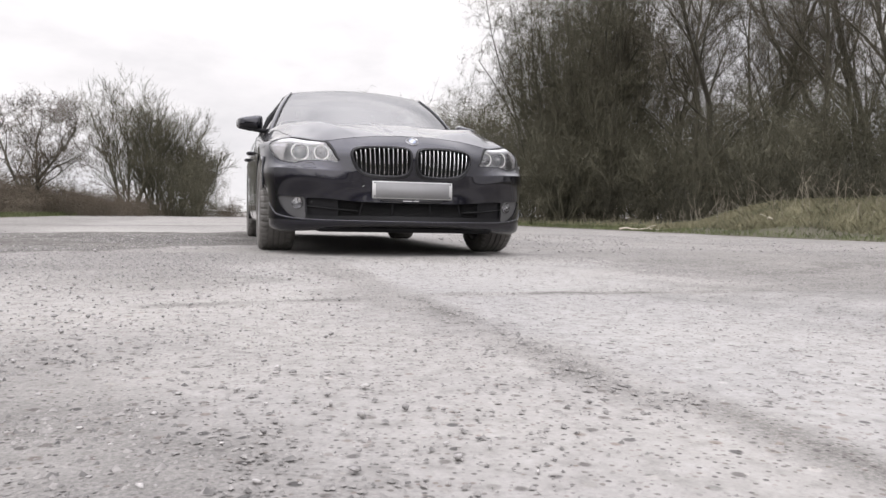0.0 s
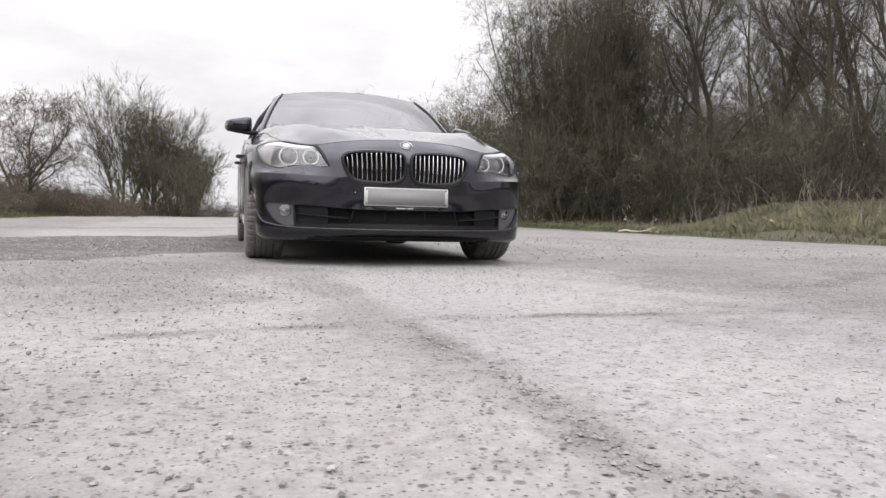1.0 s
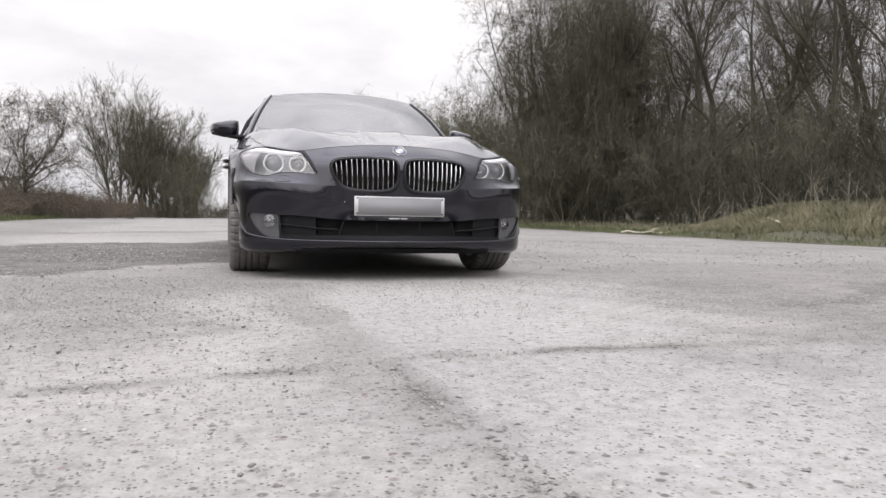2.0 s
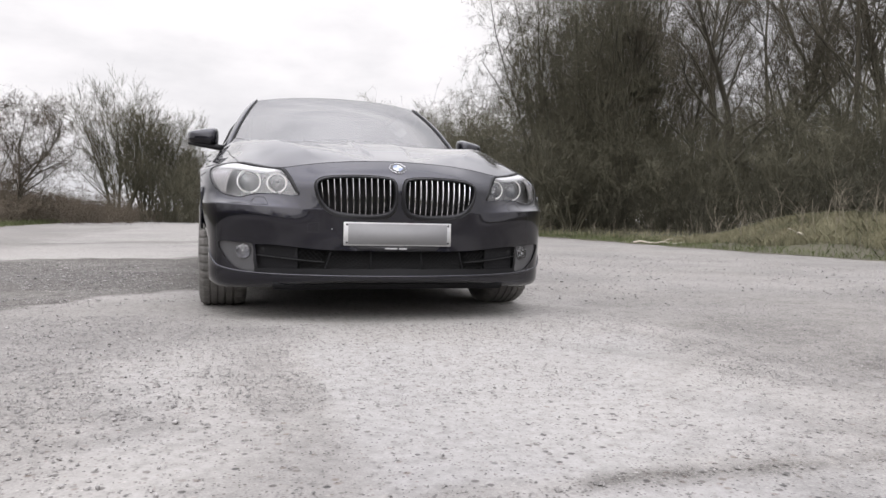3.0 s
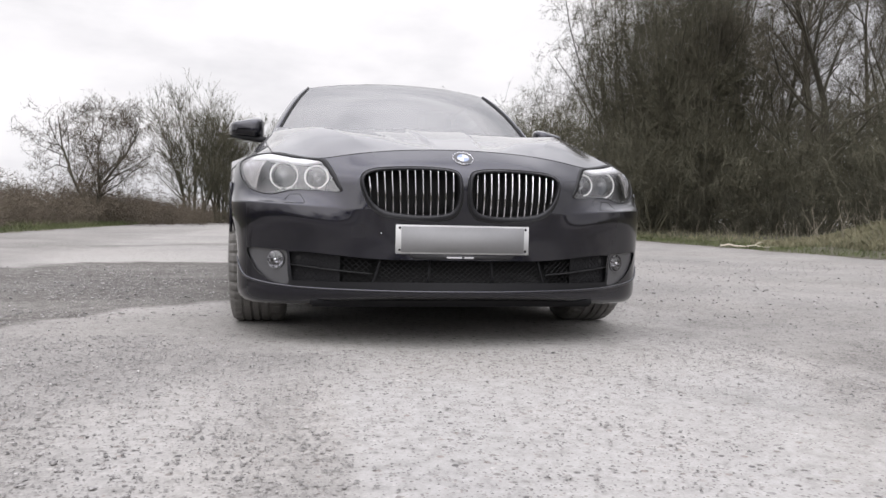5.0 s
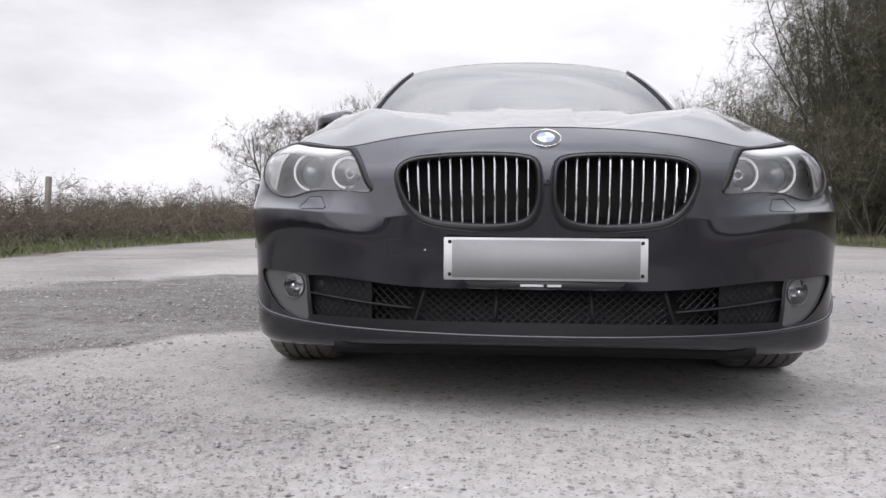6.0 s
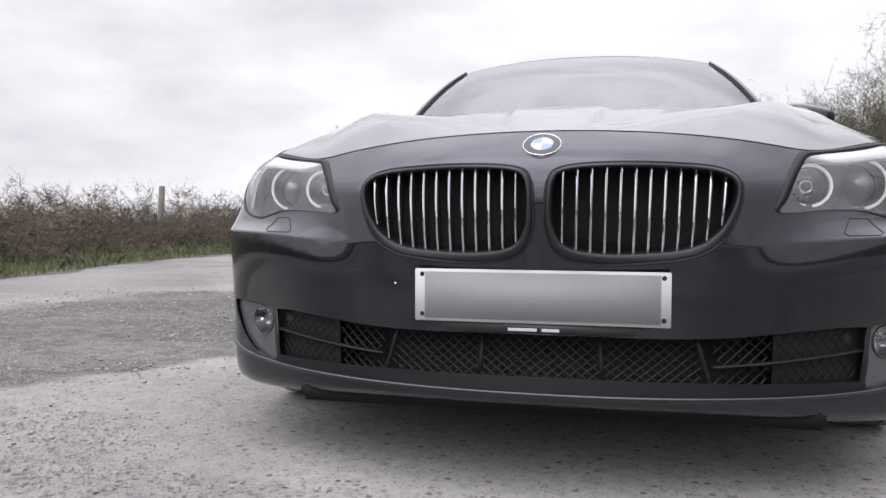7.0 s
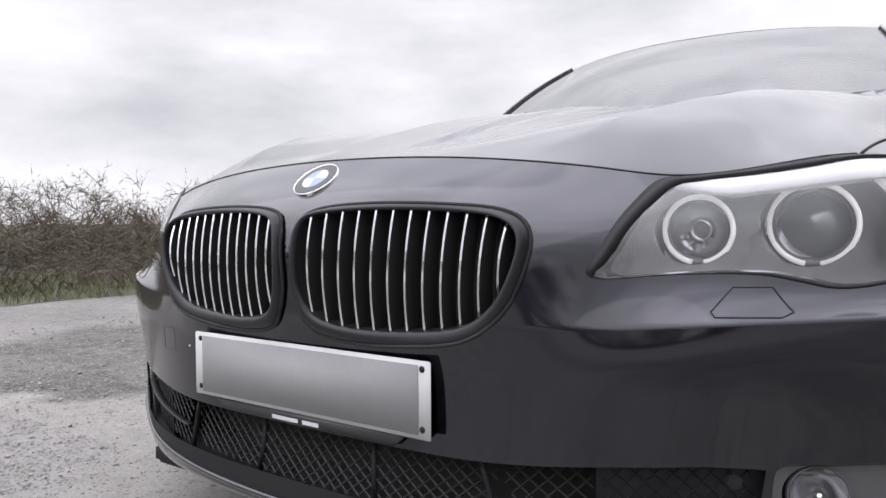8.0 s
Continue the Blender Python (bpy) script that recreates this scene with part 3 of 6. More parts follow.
def nose(u, v):
    """The places on the nose at stations u (0 to 8) and levels v (0 to 13). It is creased along the lip, under the lamps and at the bonnet's edge."""
    u, v = np.atleast_1d(np.asarray(u, float)), np.atleast_1d(np.asarray(v, float))
    u, v = np.broadcast_arrays(u, v)
    tu, tv = np.interp(u, np.arange(9), KNOT_U), np.interp(v, np.arange(14), KNOT_V)
    knots = np.concatenate([-KNOT_U[:0:-1], KNOT_U])
    rows = np.stack([spline(knots, level_row[:, None], tu) for level_row in FULL])
    p = np.zeros((len(u), 3))
    for lo, hi in ((0, 2), (2, 6), (6, 10), (10, 13)):
        m = (v >= lo) & (v <= hi)
        if m.any():
            p[m] = spline(KNOT_V[lo:hi + 1], rows[lo:hi + 1][:, m] if m.sum() > 1 else np.repeat(rows[lo:hi + 1][:, m], 2, 1), tv[m] if m.sum() > 1 else np.repeat(tv[m], 2))[: m.sum()]
    # the bonnet's raised middle and the fold that runs out to its rear corners
    ax, far = np.abs(p[:, 0]), smoothstep(10.0, 10.7, v)
    p[:, 2] += 0.004 * np.sin(np.pi * np.clip(v - 10, 0, 1) ** 0.75) * smoothstep(0.30, 0.50, ax) * (1 - smoothstep(0.74, 0.86, ax))
    inner, fold = 0.085 + 0.03 * np.clip(v - 10, 0, 3), np.clip(0.33 + 0.47 * (p[:, 1] - 0.11), 0.2, 0.76)
    rim = 0.73 + 0.03 * np.clip(v - 11, 0, 2)
    tent = np.where(ax < fold, np.maximum(0, 1 - (fold - ax) / 0.22), np.clip((rim - ax) / np.maximum(0.10, rim - fold), 0, 1))
    tent = tent - 0.45 * (1 - smoothstep(rim - 0.12, rim, ax))
    p[:, 2] += far * (0.010 * (1 - smoothstep(inner - 0.012, inner + 0.016, ax)) + (0.032 - 0.018 * smoothstep(11.0, 11.9, v)) * tent)
    return p


GRID_U, GRID_V = np.linspace(0, 8, 161), np.linspace(0, 13, 261)
GRID_P = nose(*[a.ravel() for a in np.meshgrid(GRID_U, GRID_V)]).reshape(261, 161, 3)


def station(x, z, lo=1.0, hi=10.0):
    """The (u, v) whose place shows at x, z from straight ahead."""
    i0, i1 = int(lo * 20), int(hi * 20) + 1
    sub = GRID_P[i0:i1]
    d = (sub[..., 0] - x) ** 2 + (sub[..., 2] - z) ** 2
    i, j = np.unravel_index(np.argmin(d), d.shape)
    u, v = GRID_U[j], GRID_V[i0 + i]
    for _ in range(6):
        p, pu, pv = nose([u, u + 1e-3, u], [v, v, v + 1e-3])
        J = np.array([[pu[0] - p[0], pv[0] - p[0]], [pu[2] - p[2], pv[2] - p[2]]]) / 1e-3
        if abs(np.linalg.det(J)) < 1e-7:
            break
        du, dv = np.linalg.solve(J, [x - p[0], z - p[2]])
        u, v = np.clip(u + np.clip(du, -0.2, 0.2), 0, 8), np.clip(v + np.clip(dv, -0.2, 0.2), lo, hi)
    return u, v


def rounded(points, steps=6):
    """A closed smooth line through points."""
    P = np.array(points, float)
    out = []
    for i in range(len(P)):
        a, b, c, d = P[i - 1], P[i], P[(i + 1) % len(P)], P[(i + 2) % len(P)]
        for k in range(steps):
            t = k / steps
            out.append(0.5 * (2 * b + (c - a) * t + (2 * a - 5 * b + 4 * c - d) * t * t + (3 * b - a - 3 * c + d) * t**3))
    return np.array(out)


def inside(poly, x, y):
    """Whether points lie in a polygon."""
    res = np.zeros(np.shape(x), bool)
    for (x0, y0), (x1, y1) in zip(poly, np.roll(poly, -1, 0)):
        cross = (y0 > y) != (y1 > y)
        res ^= cross & (x < (x1 - x0) * (y - y0) / (y1 - y0 + 1e-12) + x0)
    return res


KIDNEY = rounded([(0.020, 0.674), (0.054, 0.695), (0.15, 0.702), (0.27, 0.699), (0.357, 0.689), (0.395, 0.660), (0.391, 0.608), (0.362, 0.549), (0.305, 0.511), (0.20, 0.497), (0.11, 0.496), (0.042, 0.511), (0.014, 0.560), (0.012, 0.62)], 5)
KIDNEY_HOLE = rounded([(0.032, 0.668), (0.060, 0.685), (0.15, 0.691), (0.268, 0.688), (0.348, 0.679), (0.381, 0.656), (0.377, 0.613), (0.348, 0.562), (0.295, 0.531), (0.20, 0.520), (0.115, 0.520), (0.055, 0.533), (0.030, 0.568), (0.025, 0.62)], 5)
KIDNEY_UV = np.array([station(x, z, 4, 10) for x, z in KIDNEY])
LAMP_UV = rounded([(3.05, 7.02), (3.12, 7.7), (3.32, 8.9), (3.62, 9.75), (4.0, 9.93), (5.0, 9.95), (6.0, 9.93), (6.5, 9.75), (6.88, 9.15), (6.92, 8.5), (6.55, 7.65), (6.0, 7.14), (5.2, 6.9), (4.75, 7.02), (4.4, 7.1), (3.7, 7.04)], 5)
FOG_UV = rounded([(4.62, 3.0), (5.1, 3.03), (5.7, 3.04), (6.0, 2.95), (5.95, 2.7), (5.6, 2.3), (5.1, 2.06), (4.55, 2.05), (4.55, 2.4)], 5)
INTAKE_UV = np.array([(0, 2.32), (2.0, 2.30), (4.40, 2.16), (4.52, 2.98), (4.0, 3.06), (3.3, 3.06), (2.6, 3.02), (2.1, 3.01), (1.0, 3.01), (0, 3.01)])
FOG_LENS_UV = np.array([station(0.716 + 0.035 * math.cos(a), 0.332 + 0.037 * math.sin(a), 2, 4) for a in np.linspace(0, math.tau, 32, endpoint=False)])
WING_UV = np.stack([np.interp(np.linspace(10, 13, 40), (10, 10.5, 11, 11.5, 12, 12.5, 13), (6.0, 6.25, 6.4, 6.47, 6.65, 6.82, 6.93)), np.linspace(10, 13, 40)], -1)
FOLD_UV = np.array([(GRID_U[np.argmin(np.abs(row[:, 0] - np.clip(0.33 + 0.47 * (row[:, 1] - 0.11), 0.2, 0.76)))], v) for v, row in zip(GRID_V[204:252:3], GRID_P[204:252:3])])
FOLD_UV[:, 0] = np.polyval(np.polyfit(FOLD_UV[:, 1], FOLD_UV[:, 0], 4), FOLD_UV[:, 1])
WASHER_UV = np.array([station(x, z, 5, 8) for x, z in ((0.622, 0.590), (0.664, 0.590), (0.690, 0.562), (0.680, 0.556), (0.610, 0.555), (0.604, 0.561))])


def dense(poly, step=0.12):
    out = []
    for a, b in zip(poly, np.roll(poly, -1, 0)):
        n = max(1, int(np.hypot(*(b - a)) / step))
        out += [a + (b - a) * k / n for k in range(n)]
    return np.array(out)


def on_nose(uv, out=0.0, mirror=1):
    """Places on the nose, lifted off it by out."""
    uv = np.asarray(uv, float)
    p = nose(uv[:, 0], uv[:, 1])
    if out:
        pu = nose(np.clip(uv[:, 0] + 0.02, 0, 8), uv[:, 1]) - nose(np.clip(uv[:, 0] - 0.02, 0, 8), uv[:, 1])
        pv = nose(uv[:, 0], np.clip(uv[:, 1] + 0.02, 0, 13)) - nose(uv[:, 0], np.clip(uv[:, 1] - 0.02, 0, 13))
        nn = np.cross(pu, pv)
        nn /= np.linalg.norm(nn, axis=1, keepdims=True) + 1e-12
        p = p + out * nn
    return p * (mirror, 1, 1)


def cut_sheet(xs, ys, polys, lines=(), clear=0.0, keep_rows=()):
    """A triangulated sheet over a grid, cut along polygons and lines. Gives its points and triangles."""
    from mathutils.geometry import delaunay_2d_cdt
    pts = [(a, b) for b in ys for a in xs]
    rim = np.concatenate([np.asarray(p, float) for p in list(polys) + list(lines)])
    if clear:
        P = np.array(pts)
        near = np.array([np.min(np.hypot(rim[:, 0] - a, rim[:, 1] - b)) < clear for a, b in P])
        near &= ~(np.isclose(P[:, 0], xs[0]) | np.isclose(P[:, 0], xs[-1]) | np.isclose(P[:, 1], ys[0]) | np.isclose(P[:, 1], ys[-1]) | np.isin(np.round(P[:, 1], 6), keep_rows))
        pts = [tuple(p) for p in P[~near]]
    pts = [Vector(p) for p in pts]
    edges = []
    for poly, closed in [(p, True) for p in polys] + [(p, False) for p in lines]:
        s = len(pts)
        pts += [Vector(p) for p in poly]
        n = len(poly)
        edges += [(s + k, s + (k + 1) % n) for k in range(n if closed else n - 1)]
    v, _, f, *_ = delaunay_2d_cdt(pts, edges, [], 0, 1e-5)
    return np.array([tuple(p) for p in v]), np.array([t for t in f if len(t) == 3])


def make_nose(car):
    us, vs = np.linspace(0, 8, 97), np.linspace(0, 13, 157)
    holes = [dense(KIDNEY_UV), dense(LAMP_UV), dense(FOG_UV), dense(INTAKE_UV), FOG_LENS_UV]
    pts, tri = cut_sheet(us, vs, holes, [WING_UV, FOLD_UV], clear=0.035, keep_rows=(2.0, 6.0, 10.0))
    cu, cv = pts[tri].mean(1).T
    where = np.zeros(len(tri), int)
    where[(cu > 6) & (cv > 7.0) & (cv >= 10 - 2.0 * np.clip(cu - 7.0, 0, 1))] = 2
    where[(cv > 10) & (cu < np.interp(cv, WING_UV[:, 1], WING_UV[:, 0]))] = 1
    where[(cv > 2.0) & (cv < 2.5) & (cu < 4.5)] = 3
    for k, h in enumerate(holes):
        where[inside(h, cu, cv)] = 10 + k
    P = nose(pts[:, 0], pts[:, 1])
    made = {}

    def sheet(name, which, material, sides, parent, label="", out=0.0, thick=0.0):
        keep = tri[where == which]
        idx = np.unique(keep)
        re = np.full(len(pts), -1)
        re[idx] = np.arange(len(idx))
        Q = on_nose(pts[idx], out) if out else P[idx]
        V, F = [], []
        for s in sides:
            F.append((re[keep] if s > 0 else re[keep][:, ::-1]) + sum(len(a) for a in V))
            V.append(Q * (s, 1, 1))
        me = arrays_mesh(name, np.concatenate(V), np.concatenate(F))
        bm = bmesh.new()
        bm.from_mesh(me)
        bpy.data.meshes.remove(me)
        bmesh.ops.remove_doubles(bm, verts=bm.verts[:], dist=0.0002)
        ob = part(name, bm, material, parent, label)
        if thick:
            mod = ob.modifiers.new("thickness", "SOLIDIFY")
            mod.thickness, mod.offset = thick, -1
        return ob

    sheet("front_bumper", 0, PAINT, (1, -1), car)
    sheet("intake_sill", 3, BLACK_PLASTIC, (1, -1), car, "matt black sill under the mesh")
    sheet("bonnet", 1, PAINT, (1, -1), car).data.set_sharp_from_angle(angle=radians(6))
    for s in (1, -1):
        sheet("front_wing", 2, PAINT, (s,), car)
        lamp = sheet("headlight", 11, LENS, (s,), car, "clear glass headlight with two lit halo rings", out=-0.002)
        lamp.visible_shadow = False
        made["lamp", s] = lamp
        made["fog", s] = sheet("fog_light", 12, FOG_GREY, (s,), car, "grey fog lamp panel with a round clear lens", out=-0.010)
    return made


def kidney_rows():
    """The surround of a kidney, from the gap in the paint over a rounded crest to the opening and into the dark."""
    base = nose(KIDNEY_UV[:, 0], KIDNEY_UV[:, 1])[:, 1]
    face = np.array([grille_face(x, (z - 0.52) / 0.171) for x, z in KIDNEY_HOLE]) - 0.006
    crest = np.minimum(base - 0.004, face)
    rows = []
    for f, g, behind in ((0, 0, 0.004), (0.03, 0, -0.001), (0.14, 0.35, -0.003), (0.35, 0.75, -0.002), (0.6, 1, 0.0), (0.8, 1, 0.001), (0.94, 1, 0.005), (1, 1, 0.014), (1.02, 1, 0.075)):
        q = KIDNEY + (KIDNEY_HOLE - KIDNEY) * f
        rows.append(np.stack([q[:, 0], base + (crest - base) * g + behind, q[:, 1]], -1))
    return rows


def grille_face(x, t):
    """How far forward a grille bar stands at x, from its foot (t = 0) to its head (1): it bows forward between them."""
    foot, head = -0.019 + 0.110 * x, -0.022 + 0.148 * x
    return foot + (head - foot) * t - 0.044 * t * (1 - t)


def make_kidneys(car):
    for s in (1, -1):
        grille = new("kidney_grille")
        grille.parent = car
        tagged(grille, "kidney grille with twelve chrome bars")
        rows = kidney_rows()
        P = np.stack(rows + [rows[-1] + (0, 0.01, 0)]) * (s, 1, 1)
        P = np.concatenate([P, P[:, :1]], 1)
        part_mesh = grid_mesh("frame", P, flip=s > 0)
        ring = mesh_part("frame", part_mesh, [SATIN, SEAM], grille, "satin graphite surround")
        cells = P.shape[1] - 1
        # behind the crest the wall is near-black, shade put into its colour
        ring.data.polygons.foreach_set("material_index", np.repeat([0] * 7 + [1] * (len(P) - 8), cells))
        seam = [(p[0] * s, p[1] - 0.0030, p[2]) for p in on_nose(KIDNEY_UV)]
        part("gap", tube(seam, 0.0032, 6, closed=True), SEAM, grille)
        # a near-black sheet stands in for the shade behind the bars
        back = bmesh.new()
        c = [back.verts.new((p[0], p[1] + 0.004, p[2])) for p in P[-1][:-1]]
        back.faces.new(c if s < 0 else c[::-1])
        part("backing", back, SEAM, grille, "near-black sheet painted as the shade behind the bars", smooth=False)
        inner = KIDNEY_HOLE
        for k in range(12):
            x = 0.0465 + 0.0286 * k
            zs = []
            for (x0, z0), (x1, z1) in zip(inner, np.roll(inner, -1, 0)):
                if (x0 - x) * (x1 - x) <= 0 and x0 != x1:
                    zs.append(z0 + (z1 - z0) * (x - x0) / (x1 - x0))
            if len(zs) < 2:
                continue
            lo, hi = min(zs) - 0.004, max(zs) + 0.002
            bm = bmesh.new()
            prev = None
            for i in range(13):
                t = i / 12
                z = lo + (hi - lo) * t
                lean = 0.024 * x * (t - 0.5)
                y = grille_face(x, t)
                w = 0.0021
                ring = [bm.verts.new(((x + lean + a) * s, y + b, z)) for a, b in ((-w, 0.001), (0, -0.0008), (w, 0.001), (w, 0.035), (-w, 0.035))]
                if prev:
                    for j in range(5):
                        q = (prev[j], prev[(j + 1) % 5], ring[(j + 1) % 5], ring[j])
                        bm.faces.new(q if s > 0 else q[::-1])
                prev = ring
            bm.normal_update()
            for f in bm.faces:
                f.material_index = 1 if abs(f.normal.x) > 0.85 else 0
            part("bar", bm, [CHROME, SEAM], grille, smooth=False)


def disc(bm, centre, axis, r, profile_depth=0.0, steps=40):
    m = Vector(axis).to_track_quat("Z", "Y").to_matrix().to_4x4()
    return lathe([(r, 0), (r * 0.8, profile_depth * 0.45), (r * 0.5, profile_depth * 0.8), (r * 0.2, profile_depth), (0.0001, profile_depth)], steps, bm, Matrix.Translation(centre) @ m)


def torus_at(centre, axis, r, thin, arc=(0, 360), steps=48):
    m = Matrix.Translation(centre) @ Vector(axis).to_track_quat("Z", "Y").to_matrix().to_4x4()
    full = arc == (0, 360)
    n = steps if full else steps + 1
    pts = [m @ Vector((r * math.cos(radians(arc[0] + (arc[1] - arc[0]) * k / steps)), r * math.sin(radians(arc[0] + (arc[1] - arc[0]) * k / steps)), 0)) for k in range(n)]
    return tube(pts, thin, 8, closed=full)


def make_headlights(made):
    inset = LAMP_UV.mean(0) + (LAMP_UV - LAMP_UV.mean(0)) * 0.985
    for s in (1, -1):
        lamp = made["lamp", s]
        # bucket behind the lens: walls and back
        rim = on_nose(LAMP_UV, -0.004)
        back = on_nose(inset, -0.02)
        deep = back.copy()
        deep[:, 1] += 0.10
        deep[:, 0] = 0.62 + (deep[:, 0] - 0.62) * 0.96
        P = np.stack([rim, back, deep]) * (s, 1, 1)
        P = np.concatenate([P, P[:, :1]], 1)
        mesh_part("bucket_wall", grid_mesh("bucket_wall", P, flip=s > 0), LAMP_GREY, lamp)
        bm = bmesh.new()
        loop = [bm.verts.new(p) for p in P[-1][:-1]]
        f = bm.faces.new(loop)
        bmesh.ops.triangulate(bm, faces=[f])
        part("bucket_back", bm, REFLECTOR, lamp, smooth=False)
        # black rubber seal, broad along the inner and the upper edge
        mid = LAMP_UV.mean(0)
        reach = np.linalg.norm(on_nose(mid + (LAMP_UV - mid) * 0.9) - on_nose(LAMP_UV), axis=1)
        broad = np.maximum(0.024 * (1 - smoothstep(3.4, 4.8, LAMP_UV[:, 0])) * smoothstep(7.0, 7.2, LAMP_UV[:, 1]), 0.011 * smoothstep(9.2, 9.7, LAMP_UV[:, 1]) * (1 - 0.7 * smoothstep(5.6, 6.5, LAMP_UV[:, 0])))
        f = (np.maximum(np.where(LAMP_UV[:, 1] < 7.5, 0.0055, 0.0030), broad) / reach * 0.1)[:, None]
        edge = mid + (LAMP_UV - mid) * (1 - f)
        strip = np.stack([on_nose(LAMP_UV, -0.004, s), on_nose(LAMP_UV, 0.0012, s), on_nose(edge, 0.0006, s), on_nose(edge, -0.008, s)])
        strip = np.concatenate([strip, strip[:, :1]], 1)
        mesh_part("gasket", grid_mesh("gasket", strip, flip=s > 0), RUBBER_SEAL, lamp, "black rubber seal")
        # bezel plate with an opening for each ring
        rings = [np.array([station(cx + (r + 0.002) * math.cos(a), cz + (r + 0.002) * math.sin(a), 6.5, 10) for a in np.linspace(0, math.tau, 28, endpoint=False)]) for cx, cz, r in ((0.560, 0.661, 0.045), (0.688, 0.668, 0.055))]
        outline = LAMP_UV.mean(0) + (LAMP_UV - LAMP_UV.mean(0)) * 0.985
        bp, bt = cut_sheet(np.linspace(2.9, 7.1, 43), np.linspace(6.7, 10.1, 35), rings + [outline], clear=0.03)
        bu, bv = bp[bt].mean(1).T
        bt = bt[inside(outline, bu, bv) & ~inside(rings[0], bu, bv) & ~inside(rings[1], bu, bv)]
        bq = on_nose(np.clip(bp, (0, 0), (8, 13)), 0.0, s)
        bq[:, 1] += 0.068
        mesh_part("bezel_plate", arrays_mesh("bezel_plate", bq, bt if s > 0 else bt[:, ::-1]), LAMP_GREY, lamp, "pale grey inner bezel")
        # pale brow under the top edge
        us = np.linspace(3.72, 6.62, 28)
        top = on_nose(np.stack([us, np.full(28, 9.86)], -1), -0.005)
        low = on_nose(np.stack([us, 9.80 - 0.72 * np.clip((us - 3.6) / 0.6, 0.25, 1)], -1), -0.007)
        deepb = low + (0, 0.03, -0.004)
        mesh_part("brow", grid_mesh("brow", np.stack([top, low, deepb]) * (s, 1, 1), flip=s < 0), BROW, lamp, "lit white upper light strip")
        for cx, cy, cz, r, kind in ((0.560, 0.213, 0.661, 0.045, "high"), (0.688, 0.300, 0.668, 0.055, "low")):
            centre, axis = Vector((cx * s, cy, cz)), Vector((0.10 * s, -1, 0.03))
            part("halo_ring", torus_at(centre, axis, r, 0.0036, (-80, 260)), HALO, lamp, "lit white halo ring")
            tubey = lathe([(r + 0.001, -0.004), (r - 0.004, -0.002), (r - 0.007, -0.02), (r - 0.012, -0.05)], 40, None, Matrix.Translation(centre) @ axis.to_track_quat("Z", "Y").to_matrix().to_4x4())
            part("projector_tube", tubey, LAMP_DARK, lamp)
            if kind == "low":
                part("projector_lens", disc(None, centre - axis * 0.03, axis, r - 0.010, 0.028), PROJECTOR, lamp, "smoky projector lens")
            else:
                bowl = lathe([(r - 0.008, -0.012), (r - 0.014, -0.035), (0.016, -0.05), (0.0001, -0.05)], 40, None, Matrix.Translation(centre) @ axis.to_track_quat("Z", "Y").to_matrix().to_4x4())
                part("reflector_bowl", bowl, REFLECTOR, lamp)
                part("bulb_shield", disc(None, centre - axis * 0.03, axis, 0.011, 0.012, 24), LAMP_DARK, lamp)
                part("bulb_collar", torus_at(centre - axis * 0.022, axis, 0.0125, 0.0026), CHROME, lamp, "bright ring round the bulb")
                turn = axis.to_track_quat("Z", "Y").to_matrix().to_4x4()
                for k in range(14):
                    part("bowl_rib", box((0.012, 0.0016, 0.008), Matrix.Translation(centre - axis * 0.030) @ turn @ pose(0, 0, 0, 0, 0, k * 360 / 14) @ pose(0.025, 0, 0), 0.0005), CHROME, lamp)
        # dark inner wing and pale indicator outside
        for u0, u1, mat, nm in ((5.75, 6.84, LAMP_AMBER, "indicator"),):
            uu, vv = np.meshgrid(np.linspace(u0, u1, 24), np.linspace(0, 1, 8))
            foot = np.interp(uu, (5.5, 6.0, 6.55, 6.84), (7.10, 7.30, 7.84, 8.45))
            vv = foot + (np.interp(uu, (5.5, 6.6, 6.84), (9.2, 9.2, 9.0)) - foot) * vv
            q = on_nose(np.stack([uu.ravel(), vv.ravel()], -1), -0.012).reshape(8, 24, 3)
            q[..., 1] += 0.003 * np.sin(np.arange(24) * 2.1)[None, :]
            mesh_part(nm, grid_mesh(nm, q * (s, 1, 1), flip=s < 0), mat, lamp)
            for u in np.linspace(u0 + 0.12, u1 - 0.12, 9):
                f0 = float(np.interp(u, (5.5, 6.0, 6.55, 6.84), (7.25, 7.45, 8.0, 8.5)))
                part("indicator_rib", tube(on_nose(np.linspace((u, f0), (u, 8.95), 7), -0.0085, s), 0.0016, 6), CHROME, lamp)
        # bright trim between the two rings
        for k in range(4):
            part("trim_rib", box((0.0035, 0.010, 0.040 - 0.006 * k), pose((0.612 + 0.0065 * k) * s, 0.262 + 0.006 * k, 0.664), 0.001), CHROME, lamp)


